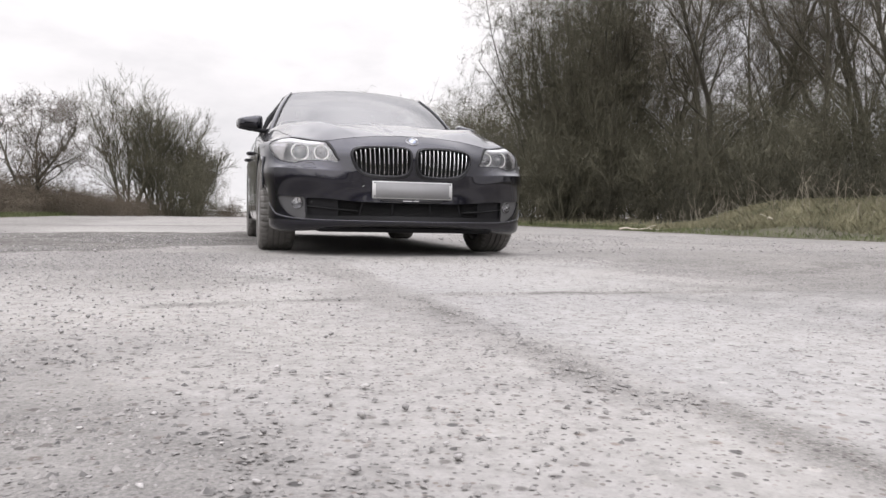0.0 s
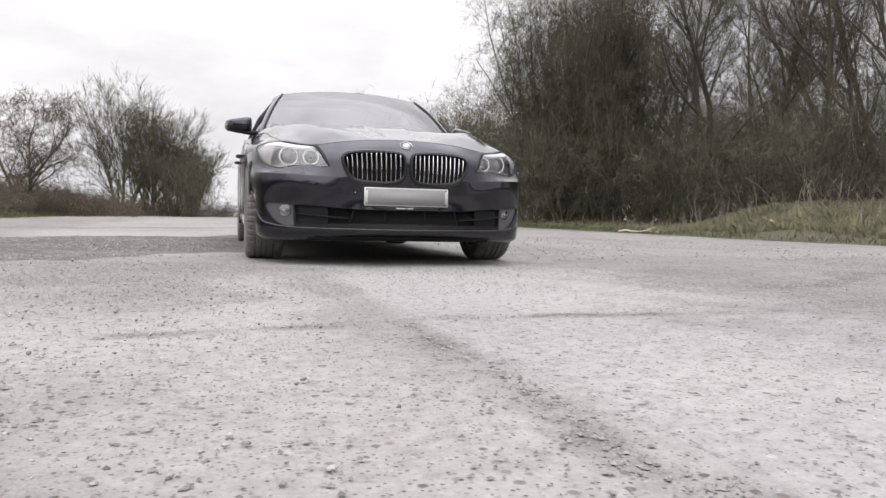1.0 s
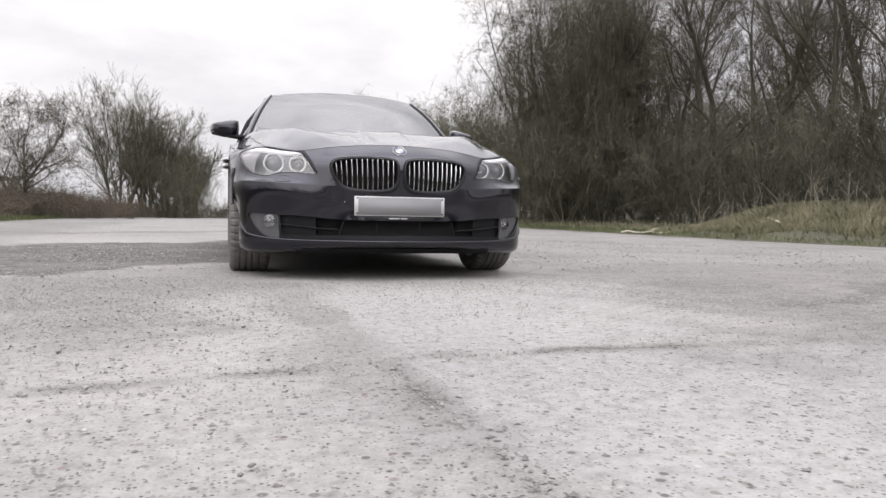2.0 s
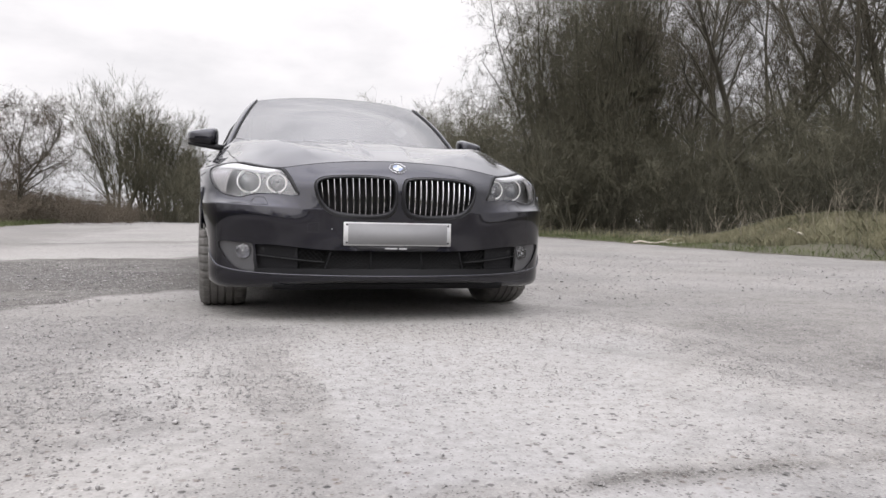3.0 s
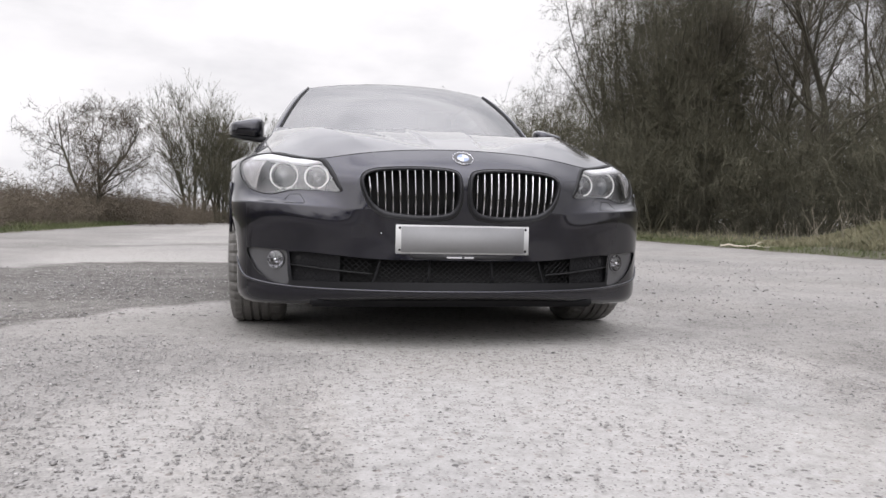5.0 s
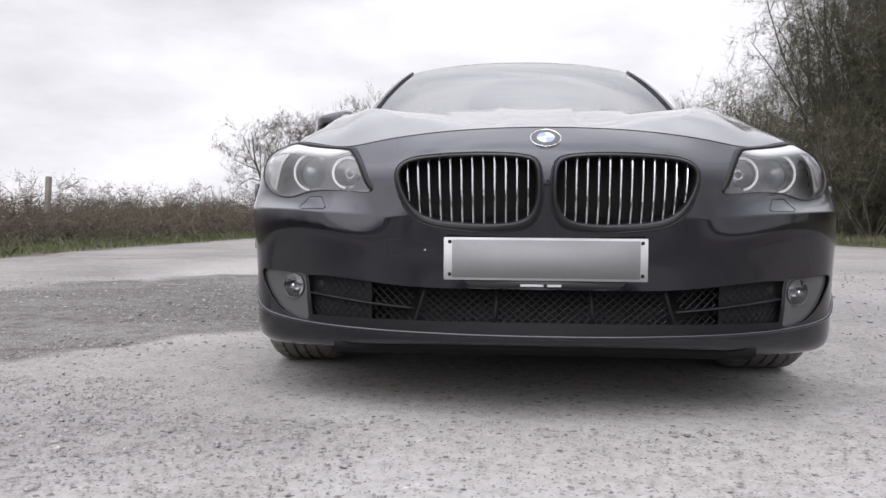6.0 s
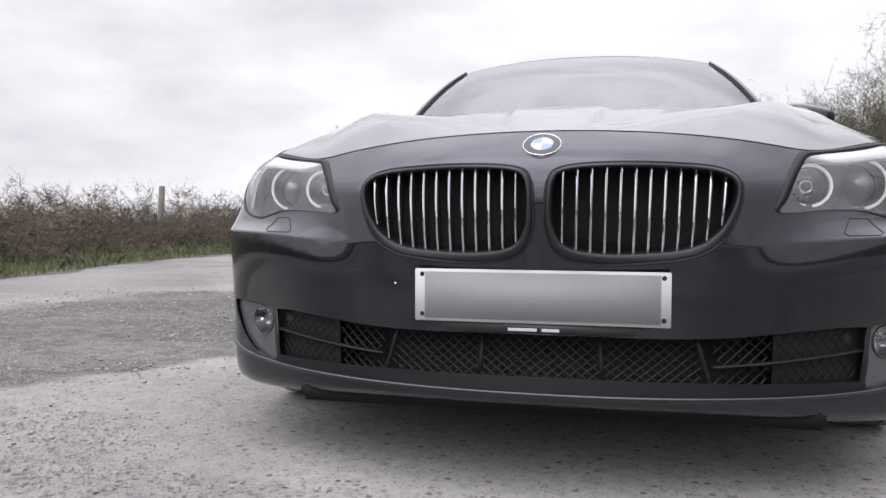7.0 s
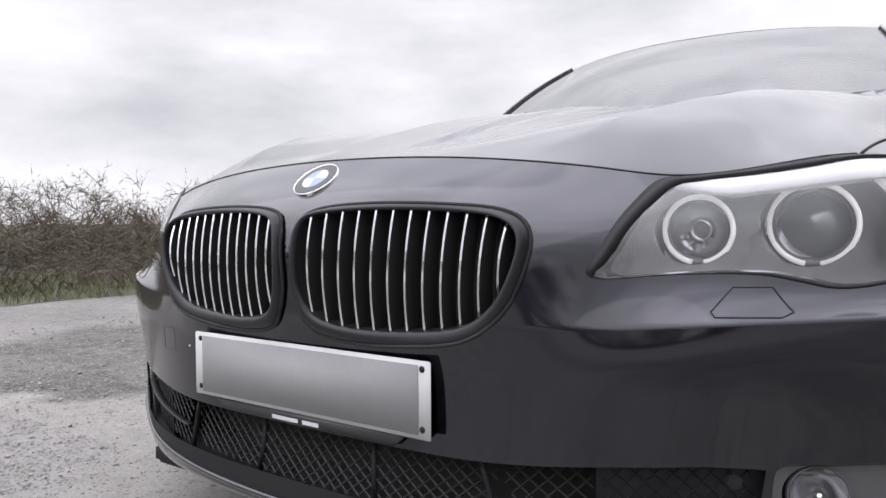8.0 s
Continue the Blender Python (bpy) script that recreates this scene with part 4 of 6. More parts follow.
def make_intake(car, made):
    for s in (1, -1):
        grille = new("side_intake")
        grille.parent = car
        tagged(grille, "black side intake with a horizontal blade")
        sheet = lambda uv: on_nose(uv, -0.022, s)
        for name, u0, u1 in (("open_mesh", 2.28, 3.1), ("closed_mesh", 3.1, 4.5)):
            bm = bmesh.new()
            step = 0.16
            for k in range(-14, int((u1 - u0) / step) + 1):
                for sg in (1, -1):
                    pts = []
                    for t in np.linspace(0, 1, 9):
                        v = 2.18 + 0.92 * t
                        u = u0 + k * step + (t if sg > 0 else 1 - t) * 0.84
                        if u0 <= u <= u1:
                            pts.append((u, v))
                    if len(pts) > 1:
                        tube(sheet(np.array(pts)), 0.0017 if name == "open_mesh" else 0.0012, 4, bm)
            part(name, bm, MESH_PLASTIC if name == "open_mesh" else BLACK_PLASTIC, grille, smooth=False)
        uu, vv = np.meshgrid(np.linspace(3.1, 4.66, 14), np.linspace(2.08, 3.08, 6))
        q = on_nose(np.stack([uu.ravel(), vv.ravel()], -1), -0.0225, s).reshape(6, 14, 3)
        mesh_part("blanking_plate", grid_mesh("blanking_plate", q, flip=s < 0), BLACK_PLASTIC, grille)
        us = np.linspace(2.3, 4.5, 22)
        part("blade", tube(on_nose(np.stack([us, 2.50 + 0.02 * us], -1), -0.012, s), 0.0030, 8, flat=2.6), MESH_PLASTIC, grille)
        part("divider", tube(on_nose(np.linspace((2.32, 2.1), (2.12, 2.95), 6), -0.018, s), 0.0048, 8), BLACK_PLASTIC, grille)
        part("parking_sensor", disc(None, on_nose([(4.28, 2.80)], -0.0215, s)[0], (0.25 * s, -1, 0), 0.011, 0.002, 20), SEAM, grille, "round black parking sensor")
        # fog lamp
        fog = made["fog", s]
        c, axis = Vector((0.716 * s, 0.0, 0.332)), Vector((0.45 * s, -1, 0.02))
        c.y = nose(*station(0.716, 0.332, 2, 4))[0][1] + 0.004
        fm = Matrix.Translation(c) @ axis.to_track_quat("Z", "Y").to_matrix().to_4x4()
        part("fog_bezel", lathe([(0.0375, -0.012), (0.0375, -0.002), (0.0362, -0.001), (0.0350, -0.002), (0.034, -0.006)], 36, None, fm), FOG_GREY, fog)
        part("fog_reflector", lathe([(0.0345, -0.002), (0.030, -0.018), (0.016, -0.030), (0.0001, -0.032)], 36, None, fm), REFLECTOR, fog)
        part("fog_bulb", box((0.014, 0.016, 0.03), fm @ pose(0, 0, -0.012), 0.004), CHROME, fog)
        cover = part("fog_cover", disc(None, c + axis * -0.002, axis, 0.0355, 0.003), LENS, fog, "clear round lens")
        cover.visible_shadow = False
        part("fog_gap", tube(on_nose(FOG_UV, -0.002, s), 0.0024, 6, closed=True), SEAM, fog)
    grille = new("lower_grille")
    grille.parent = car
    tagged(grille, "black diamond mesh lower grille")
    bm = bmesh.new()
    step = 0.16

    def mid(pts):
        p = np.array(pts, float)
        q = on_nose(np.stack([np.abs(p[:, 0]), p[:, 1]], -1), -0.028)
        q[:, 0] *= np.sign(p[:, 0] + 1e-9)
        return q

    for k in range(-22, 23):
        for sg in (1, -1):
            pts = [(k * step + (t if sg > 0 else 1 - t) * 0.84, 2.26 + 0.82 * t) for t in np.linspace(0, 1, 9)]
            pts = [p for p in pts if abs(p[0]) <= 2.25]
            if len(pts) > 1:
                tube(mid(pts), 0.0017, 4, bm)
    part("mesh", bm, MESH_PLASTIC, grille, smooth=False)
    for u in (-0.85, 0.85):
        part("upright", tube(mid([(u * 1.05, 2.22), (u, 2.55), (u * 0.97, 3.04)]), 0.0052, 8), BLACK_PLASTIC, grille)
    # duct behind all the lower openings, near-black so its colour carries the shade
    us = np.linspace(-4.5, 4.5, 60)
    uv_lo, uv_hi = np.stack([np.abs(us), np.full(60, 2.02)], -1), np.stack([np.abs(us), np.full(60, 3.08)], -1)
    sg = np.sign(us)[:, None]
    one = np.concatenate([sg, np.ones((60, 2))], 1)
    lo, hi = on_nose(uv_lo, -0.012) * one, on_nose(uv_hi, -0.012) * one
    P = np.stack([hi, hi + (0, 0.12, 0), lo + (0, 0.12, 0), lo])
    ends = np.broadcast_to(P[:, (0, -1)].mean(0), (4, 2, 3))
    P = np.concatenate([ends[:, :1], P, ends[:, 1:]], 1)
    mesh_part("shaded_duct", grid_mesh("shaded_duct", P), SEAM, grille)


def make_trim(car):
    # bonnet shut line, washers, bumper seams, lip edge
    us = np.linspace(-5.95, 5.95, 120)
    line = on_nose(np.stack([np.abs(us), np.full(120, 10.0)], -1), 0.0002)
    line[:, 0] *= np.sign(us)
    part("bonnet_gap", tube(line, 0.0013, 6), SEAM, car)
    for s in (1, -1):
        part("wing_gap", tube(on_nose(WING_UV, 0.0002, s), 0.0022, 6), SEAM, car)
        part("washer_cover", tube(on_nose(dense(WASHER_UV, 0.04), 0.0002, s), 0.0011, 5, closed=True), SEAM, car, "headlight washer flap outline")
        part("bumper_gap", tube(on_nose(np.linspace((7.25, 8.5), (8, 7.9), 12), 0.0002, s), 0.0016, 6), SEAM, car)
    us = np.linspace(-7.2, 7.2, 240)
    vv = 2.0 + 0.5 * smoothstep(6.0, 7.2, np.abs(us))
    lip = on_nose(np.stack([np.abs(us), vv], -1), 0.0015)
    lip[:, 0] *= np.sign(us)
    part("lip_edge", tube(lip, [0.0042 * (1 - smoothstep(6.2, 7.2, abs(u))) + 0.001 for u in us], 8), PAINT, car)
    # round badge on the nose
    c = on_nose([(0.0, 9.39)], 0.0)[0]
    axis = Vector((on_nose([(0.0, 9.39)], 1.0) - on_nose([(0.0, 9.39)], 0.0))[0])
    bmx = Matrix.Translation(c) @ axis.to_track_quat("Z", "Y").to_matrix().to_4x4()
    badge = part("badge", lathe([(0.0402, -0.006), (0.0406, 0.002), (0.0400, 0.0032), (0.0394, 0.0032), (0.0388, 0.002)], 48, None, bmx), CHROME, car, "round chrome-rimmed badge")
    part("badge_ring", lathe([(0.0392, 0.002), (0.030, 0.0035), (0.0235, 0.004)], 48, None, bmx), GREY_PLASTIC, badge)
    for q in range(4):
        bm = bmesh.new()
        v0 = bm.verts.new(bmx @ Vector((0, 0, 0.0052)))
        arc = [bm.verts.new(bmx @ Vector((0.0235 * math.cos(radians(90 * q + 90 * k / 10)), 0.0235 * math.sin(radians(90 * q + 90 * k / 10)), 0.0038))) for k in range(11)]
        for a, b in zip(arc, arc[1:]):
            bm.faces.new((v0, a, b))
        part("badge_quarter", bm, BADGE_BLUE if q % 2 else BADGE_WHITE, badge)
    # a stone chip and the towing-eye cover
    c = on_nose([station(-0.0 + 0.315, 0.447, 3, 6)], 0.0006)[0]
    part("paint_chip", disc(None, Vector((-c[0], c[1], c[2])), (0, -1, 0), 0.0020, 0.0005, 10), PRINT_WHITE, car, "small pale stone chip in the paint")
    cover = np.array([station(x, z, 3, 6) for x, z in ((0.375, 0.475), (0.425, 0.472), (0.425, 0.43), (0.375, 0.43))])
    part("tow_cover_gap", tube(on_nose(dense(cover, 0.05), 0.0, -1), 0.0005, 5, closed=True), SEAM, car)
    # number plate with its holder
    plate = part("number_plate", box((0.525, 0.004, 0.111), pose(-0.001, -0.001, 0.426), 0.0015), PLATE_WHITE, car, "white number plate with a plain grey bar")
    part("plate_bar", box((0.484, 0.002, 0.0985), pose(0.0, -0.0035, 0.426), 0.0008), PLATE_BAR, plate)
    part("plate_holder", box((0.500, 0.012, 0.112), pose(0, 0.007, 0.424), 0.004), BLACK_PLASTIC, plate)
    lip = box((0.42, 0.010, 0.020), pose(0, 0.006, 0.3600), 0.003)
    for vert in lip.verts:
        vert.co.x *= 1 - 0.08 * (vert.co.z < 0.36)
    part("holder_lip", lip, GREY_PLASTIC, plate)
    for w, x in ((0.060, -0.034), (0.036, 0.024)):
        part("dealer_bar", box((w, 0.001, 0.0062), pose(x, -0.0002, 0.3575), 0.0), PRINT_GREY, plate, "white printed bar", smooth=False)
    for x in (-0.248, 0.248):
        for z in (0.385, 0.470):
            part("screw", disc(None, Vector((x, -0.003, z)), (0, -1, 0), 0.005, 0.002, 14), BLACK_PLASTIC, plate)


def belt(y):
    """Height of the body's upper edge along its length, behind the front wings."""
    y = np.asarray(y, float)
    return 0.870 + 0.080 * smoothstep(1.62, 3.6, y) - 0.02 * smoothstep(4.2, 4.85, y)


def make_flanks(car):
    ys, zs = np.linspace(0.46, 4.86, 111), np.linspace(0.19, 0.97, 27)
    arches = [np.array([(cy + ARCH * math.cos(a), WHEEL_Z + ARCH * math.sin(a)) for a in np.linspace(0, math.tau, 72, endpoint=False)]) for cy in (WHEEL_Y, TAIL_Y)]
    wing_top = nose(np.full(60, 8.0), np.linspace(7.0, 13.0, 60))[:, 1:]
    rear = np.linspace(1.62, 4.86, 60)[1:]
    top = np.concatenate([wing_top, np.stack([rear, belt(rear)], -1)])
    pts, tri = cut_sheet(ys, zs, arches, [top])
    cy, cz = pts[tri].mean(1).T
    height = np.interp(cy, top[:, 0], top[:, 1])
    keep = (cz < height) & (cz > 0.19)
    for a in arches:
        keep &= ~inside(a, cy, cz)
    keep &= ~((cy < WHEEL_Y - 0.1) & (cz < 0.44))
    shut = (1.50, 2.52, 3.42)
    for s in (1, -1):
        for name, y0, y1 in (("front_wing_side", 0.0, shut[0]), ("front_door", shut[0], shut[1]), ("rear_door", shut[1], shut[2]), ("rear_quarter", shut[2], 9)):
            mine = keep & (cy >= y0) & (cy < y1)
            idx = np.unique(tri[mine])
            re = np.full(len(pts), -1)
            re[idx] = np.arange(len(idx))
            q = np.stack([flank_x(pts[idx, 0], pts[idx, 1]) * s, pts[idx, 0], pts[idx, 1]], -1)
            f = re[tri[mine]]
            ob = mesh_part(name, arrays_mesh(name, q, f if s > 0 else f[:, ::-1]), PAINT, car)
            mod = ob.modifiers.new("thickness", "SOLIDIFY")
            mod.thickness, mod.offset = 0.012, -1
            if "door" in name:
                hz, hy = 0.80, y1 - 0.16
                part("door_handle", tube([(flank_x(hy + d, hz) * s + s * o, hy + d, hz) for d, o in ((-0.11, 0.004), (-0.09, 0.03), (0, 0.036), (0.09, 0.03), (0.11, 0.004))], 0.011, 8), PAINT, ob)
                yy = np.full(12, y0)
                zz = np.linspace(0.24, float(belt(y0)), 12)
                part("door_gap", tube(np.stack([flank_x(yy, zz) * s, yy, zz], -1), 0.0022, 5), SEAM, ob)
        # wheel housings, sills
        for cyy in (WHEEL_Y, TAIL_Y):
            ang = np.linspace(-0.35, math.pi + 0.35, 30)
            P = np.stack([np.stack([np.full(30, x * s), cyy + (ARCH + 0.004) * np.cos(ang), WHEEL_Z + (ARCH + 0.004) * np.sin(ang)], -1) for x in (0.925 if cyy > 2 else 0.868, 0.60)])
            mesh_part("wheel_housing", grid_mesh("wheel_housing", P, flip=s < 0), BLACK_PLASTIC, car)
        part("sill", box((0.05, 2.2, 0.10), pose(0.86 * s, 2.33, 0.225), 0.02), BLACK_PLASTIC, car)
    part("underbody", box((1.50, 4.2, 0.14), pose(0, 2.50, 0.25), 0.03), BLACK_PLASTIC, car, "black underbody")
    part("undertray", box((1.16, 0.50, 0.046), pose(0, 0.36, 0.176), 0.01), BLACK_PLASTIC, car)
    part("engine_block", box((1.10, 0.9, 0.40), pose(0, 0.85, 0.48), 0.05), BLACK_PLASTIC, car)
    # tail: boot lid and rear bumper
    xs = np.linspace(-1, 1, 25)
    zs = np.array([0.22, 0.30, 0.5, 0.7, 0.85, 0.93])
    P = np.stack([np.stack([xs * flank_x(4.86, z), 4.86 + (0.05 + 0.06 * (z < 0.6)) * (1 - xs**4), np.full(25, z)], -1) for z in zs])
    mesh_part("rear_bumper", grid_mesh("rear_bumper", P, flip=True), PAINT, car)
    P = np.stack([np.stack([xs * flank_x(y, belt(y)), y + 0.05 * (1 - xs**4) * (y > 4.8), belt(y) + h * (1 - xs**2)], -1) for y, h in ((4.05, 0.11), (4.25, 0.10), (4.5, 0.09), (4.7, 0.07), (4.86, 0.0))])
    mesh_part("boot_lid", grid_mesh("boot_lid", P), PAINT, car)


def screen(a, b):
    """The windscreen: a across from -1 to 1, b from its foot (0) to its top (1)."""
    a, b = np.asarray(a, float), np.asarray(b, float)
    foot = np.stack([0.80 * a, 1.30 + 0.30 * np.abs(a) ** 2.2, 0.985 - 0.085 * np.abs(a) ** 2], -1)
    head = np.stack([0.590 * a, 2.085 + 0.135 * np.abs(a) ** 2.2, 1.374 - 0.026 * np.abs(a) ** 2.2], -1)
    p = foot + (head - foot) * b[..., None]
    p[..., 2] += 0.035 * np.sin(np.pi * b)
    return p


def rail(t):
    """The side rail of the roof, from the top of the windscreen (0) to the foot of the rear window (1)."""
    t = np.asarray(t, float)
    x = 0.590 + 0.02 * np.sin(np.pi * np.clip(t * 1.4, 0, 1)) + 0.10 * smoothstep(0.55, 1.0, t)
    y = 2.22 + (4.15 - 2.22) * t
    z = 1.348 + 0.045 * np.sin(np.pi * np.clip(t / 0.75, 0, 1)) - 0.37 * smoothstep(0.5, 1.05, t)
    return np.stack([x, y, z], -1)


def make_cabin(car):
    A, B = np.meshgrid(np.linspace(-1, 1, 41), np.linspace(0, 1, 17))
    glass = mesh_part("windscreen", grid_mesh("windscreen", screen(A, B)), SCREEN_GLASS, car, "raked windscreen reflecting the clouds")
    glass.visible_shadow = False
    # roof skin and rear window
    ts, us = np.linspace(0, 1, 33), np.linspace(-1, 1, 33)
    P = []
    for t in ts:
        r = rail(t)
        crown = 0.027 + 0.022 * math.sin(math.pi * min(1, t * 1.5))
        P.append(np.stack([us * r[0], r[1] - 0.135 * (1 - np.abs(us) ** 2.2) * (1 - t) ** 3, r[2] + crown * (1 - np.abs(us) ** 2.2)], -1))
    P = np.stack(P)
    mesh_part("roof", grid_mesh("roof", P[:19]), PAINT, car)
    mesh_part("rear_window", grid_mesh("rear_window", P[18:]), SIDE_GLASS, car)
    for s in (1, -1):
        b = np.linspace(0, 1, 18)
        edge = screen(np.full(18, 1.0), b) * (s, 1, 1)
        part("screen_seal", tube(edge + (0.001 * s, -0.002, 0.0), np.linspace(0.0062, 0.0028, 18), 8), SEAM, car, "black windscreen seal")
        narrow = (1 - 0.75 * smoothstep(0.75, 1.0, b))[:, None]
        strip = np.stack([edge + np.array((dx * s, dy, dz)) * narrow for dx, dy, dz in ((0.004, 0.001, 0.001), (0.016, 0.010, 0.003), (0.030, 0.024, -0.003), (0.040, 0.05, -0.03), (0.042, 0.08, -0.06))])
        pillar_ob = mesh_part("roof_pillar", grid_mesh("roof_pillar", strip, flip=s < 0), PAINT, car)
        mod = pillar_ob.modifiers.new("thickness", "SOLIDIFY")
        mod.thickness, mod.offset = 0.01, -1
        rl = rail(np.linspace(0, 0.62, 24)) * (s, 1, 1)
        part("roof_rail", tube(rl + (0.004 * s, 0.0, -0.010) + np.array((0.006 * s, 0, -0.008)) * smoothstep(0, 5, np.arange(24))[:, None], np.interp(np.arange(24), (0, 6, 23), (0.006, 0.022, 0.026)), 10), PAINT, car)
        rl = rail(np.linspace(0.60, 1.0, 14)) * (s, 1, 1)
        part("rear_pillar", tube(rl + (0.02 * s, 0, -0.01), np.linspace(0.03, 0.07, 14), 10), PAINT, car)
        # side glass from the belt to the roof rail
        yb = np.linspace(1.66, 4.0, 40)
        low = np.stack([flank_x(yb, belt(yb)) - 0.03, yb, belt(yb) - 0.004], -1)
        tt = np.clip((yb - 2.22) / (4.15 - 2.22), 0, 1)
        high = rail(tt)
        f = np.clip((yb - 1.62) / 0.60, 0, 1)[:, None]
        pillar = screen(np.ones(40), np.clip((yb - 1.60) / 0.62, 0, 1))
        high = np.where(yb[:, None] < 2.22, pillar + (0.018, 0.04, -0.03), high + (0.008, 0, -0.02))
        mesh_part("side_window", grid_mesh("side_window", np.stack([low, (low + high) / 2 + (0.015, 0, 0), high]) * (s, 1, 1), flip=s < 0), SIDE_GLASS, car)
        part("window_trim", tube((low + (0.006, 0, 0.004)) * (s, 1, 1), 0.008, 6), SATIN, car)
        part("centre_pillar", tube([Vector((x * s, y, z)) for x, y, z in ((0.865, 2.62, 0.92), (0.76, 2.68, 1.16), (0.61, 2.76, 1.36))], 0.03, 8), BLACK_PLASTIC, car)
        # door mirror on its foot
        shell = bmesh.new()
        rings = []
        for k in range(11):
            t = k / 10
            w = 0.105 * math.sqrt(max(0.02, 1 - (2 * t - 1) ** 4))
            yy = 1.80 + 0.14 * t
            g = math.sqrt(max(0.0, 1 - (1 - t) ** 2.2))
            ring = []
            for a in range(24):
                th = a / 24 * math.tau
                cx, cz = math.cos(th), math.sin(th)
                ex = math.copysign(abs(cx) ** 0.45, cx) * 0.108 * (0.45 + 0.55 * g)
                ez = math.copysign(abs(cz) ** 0.45, cz) * 0.061 * (0.45 + 0.55 * g) * (1.0 - 0.30 * (ex / 0.108))
                ring.append(shell.verts.new(((0.965 + ex) * s, yy + 0.05 * (ex / 0.108), 1.024 + ez)))
            rings.append(ring)
        for a, c in zip(rings, rings[1:]):
            for k in range(24):
                q = (a[k], a[(k + 1) % 24], c[(k + 1) % 24], c[k])
                shell.faces.new(q)
        shell.faces.new(rings[0])
        shell.faces.new(rings[-1][::-1])
        bmesh.ops.recalc_face_normals(shell, faces=shell.faces[:])
        mirror = part("door_mirror", shell, PAINT, car, "graphite door mirror with a black foot")
        part("mirror_foot", tube([Vector((x * s, y, z)) for x, y, z in ((0.825, 1.79, 0.948), (0.875, 1.82, 0.956), (0.93, 1.85, 0.966))], [0.022, 0.020, 0.020], 10, flat=1.5), BLACK_PLASTIC, mirror)
        part("mirror_base_strip", tube([Vector((x * s, y, z)) for x, y, z in ((0.84, 1.80, 0.955), (0.88, 1.82, 0.962), (0.96, 1.85, 0.966), (1.05, 1.90, 0.980))], [0.016, 0.014, 0.016, 0.009], 8, flat=1.8), BLACK_PLASTIC, mirror)
        part("mirror_glass", box((0.14, 0.004, 0.066), pose(0.955 * s, 1.943, 1.020), 0.02), CHROME, mirror)
        # front seats
        seat = part("front_seat", box((0.50, 0.52, 0.16), pose(0.37 * s, 2.45, 0.52), 0.06), CABIN, car, "dark front seat")
        part("seat_back", box((0.48, 0.14, 0.62), pose(0.37 * s, 2.76, 0.86, -14), 0.06), CABIN, seat)
        part("head_rest", box((0.26, 0.10, 0.18), pose(0.37 * s, 2.86, 1.24, -10), 0.05), CABIN, seat)
    # scuttle, dashboard, wheel, mirror inside, floor
    xs = np.linspace(-0.84, 0.84, 33)
    P = np.stack([np.stack([xs, 1.20 + 0.30 * (np.abs(xs) / 0.84) ** 2.2 + d, 0.958 - 0.08 * (np.abs(xs) / 0.84) ** 2 - dz], -1) for d, dz in ((0.0, 0.03), (0.12, 0.012), (0.20, 0.02))])
    mesh_part("scuttle_panel", grid_mesh("scuttle_panel", P), BLACK_PLASTIC, car)
    part("dashboard", box((1.42, 0.62, 0.26), pose(0, 1.72, 0.80), 0.08), CABIN, car)
    part("cabin_floor", box((1.50, 2.6, 0.06), pose(0, 2.75, 0.36), 0.02), CABIN, car)
    part("rear_bench", box((1.36, 0.30, 0.75), pose(0, 3.62, 0.75, -16), 0.08), CABIN, car)
    part("steering_wheel", torus_at((0.37, 2.06, 0.93), (0, 1, 0.45), 0.185, 0.015), CABIN, car)
    part("inside_mirror", box((0.24, 0.035, 0.065), pose(0, 2.02, 1.295, 10), 0.02), CABIN, car, "dark inside mirror")


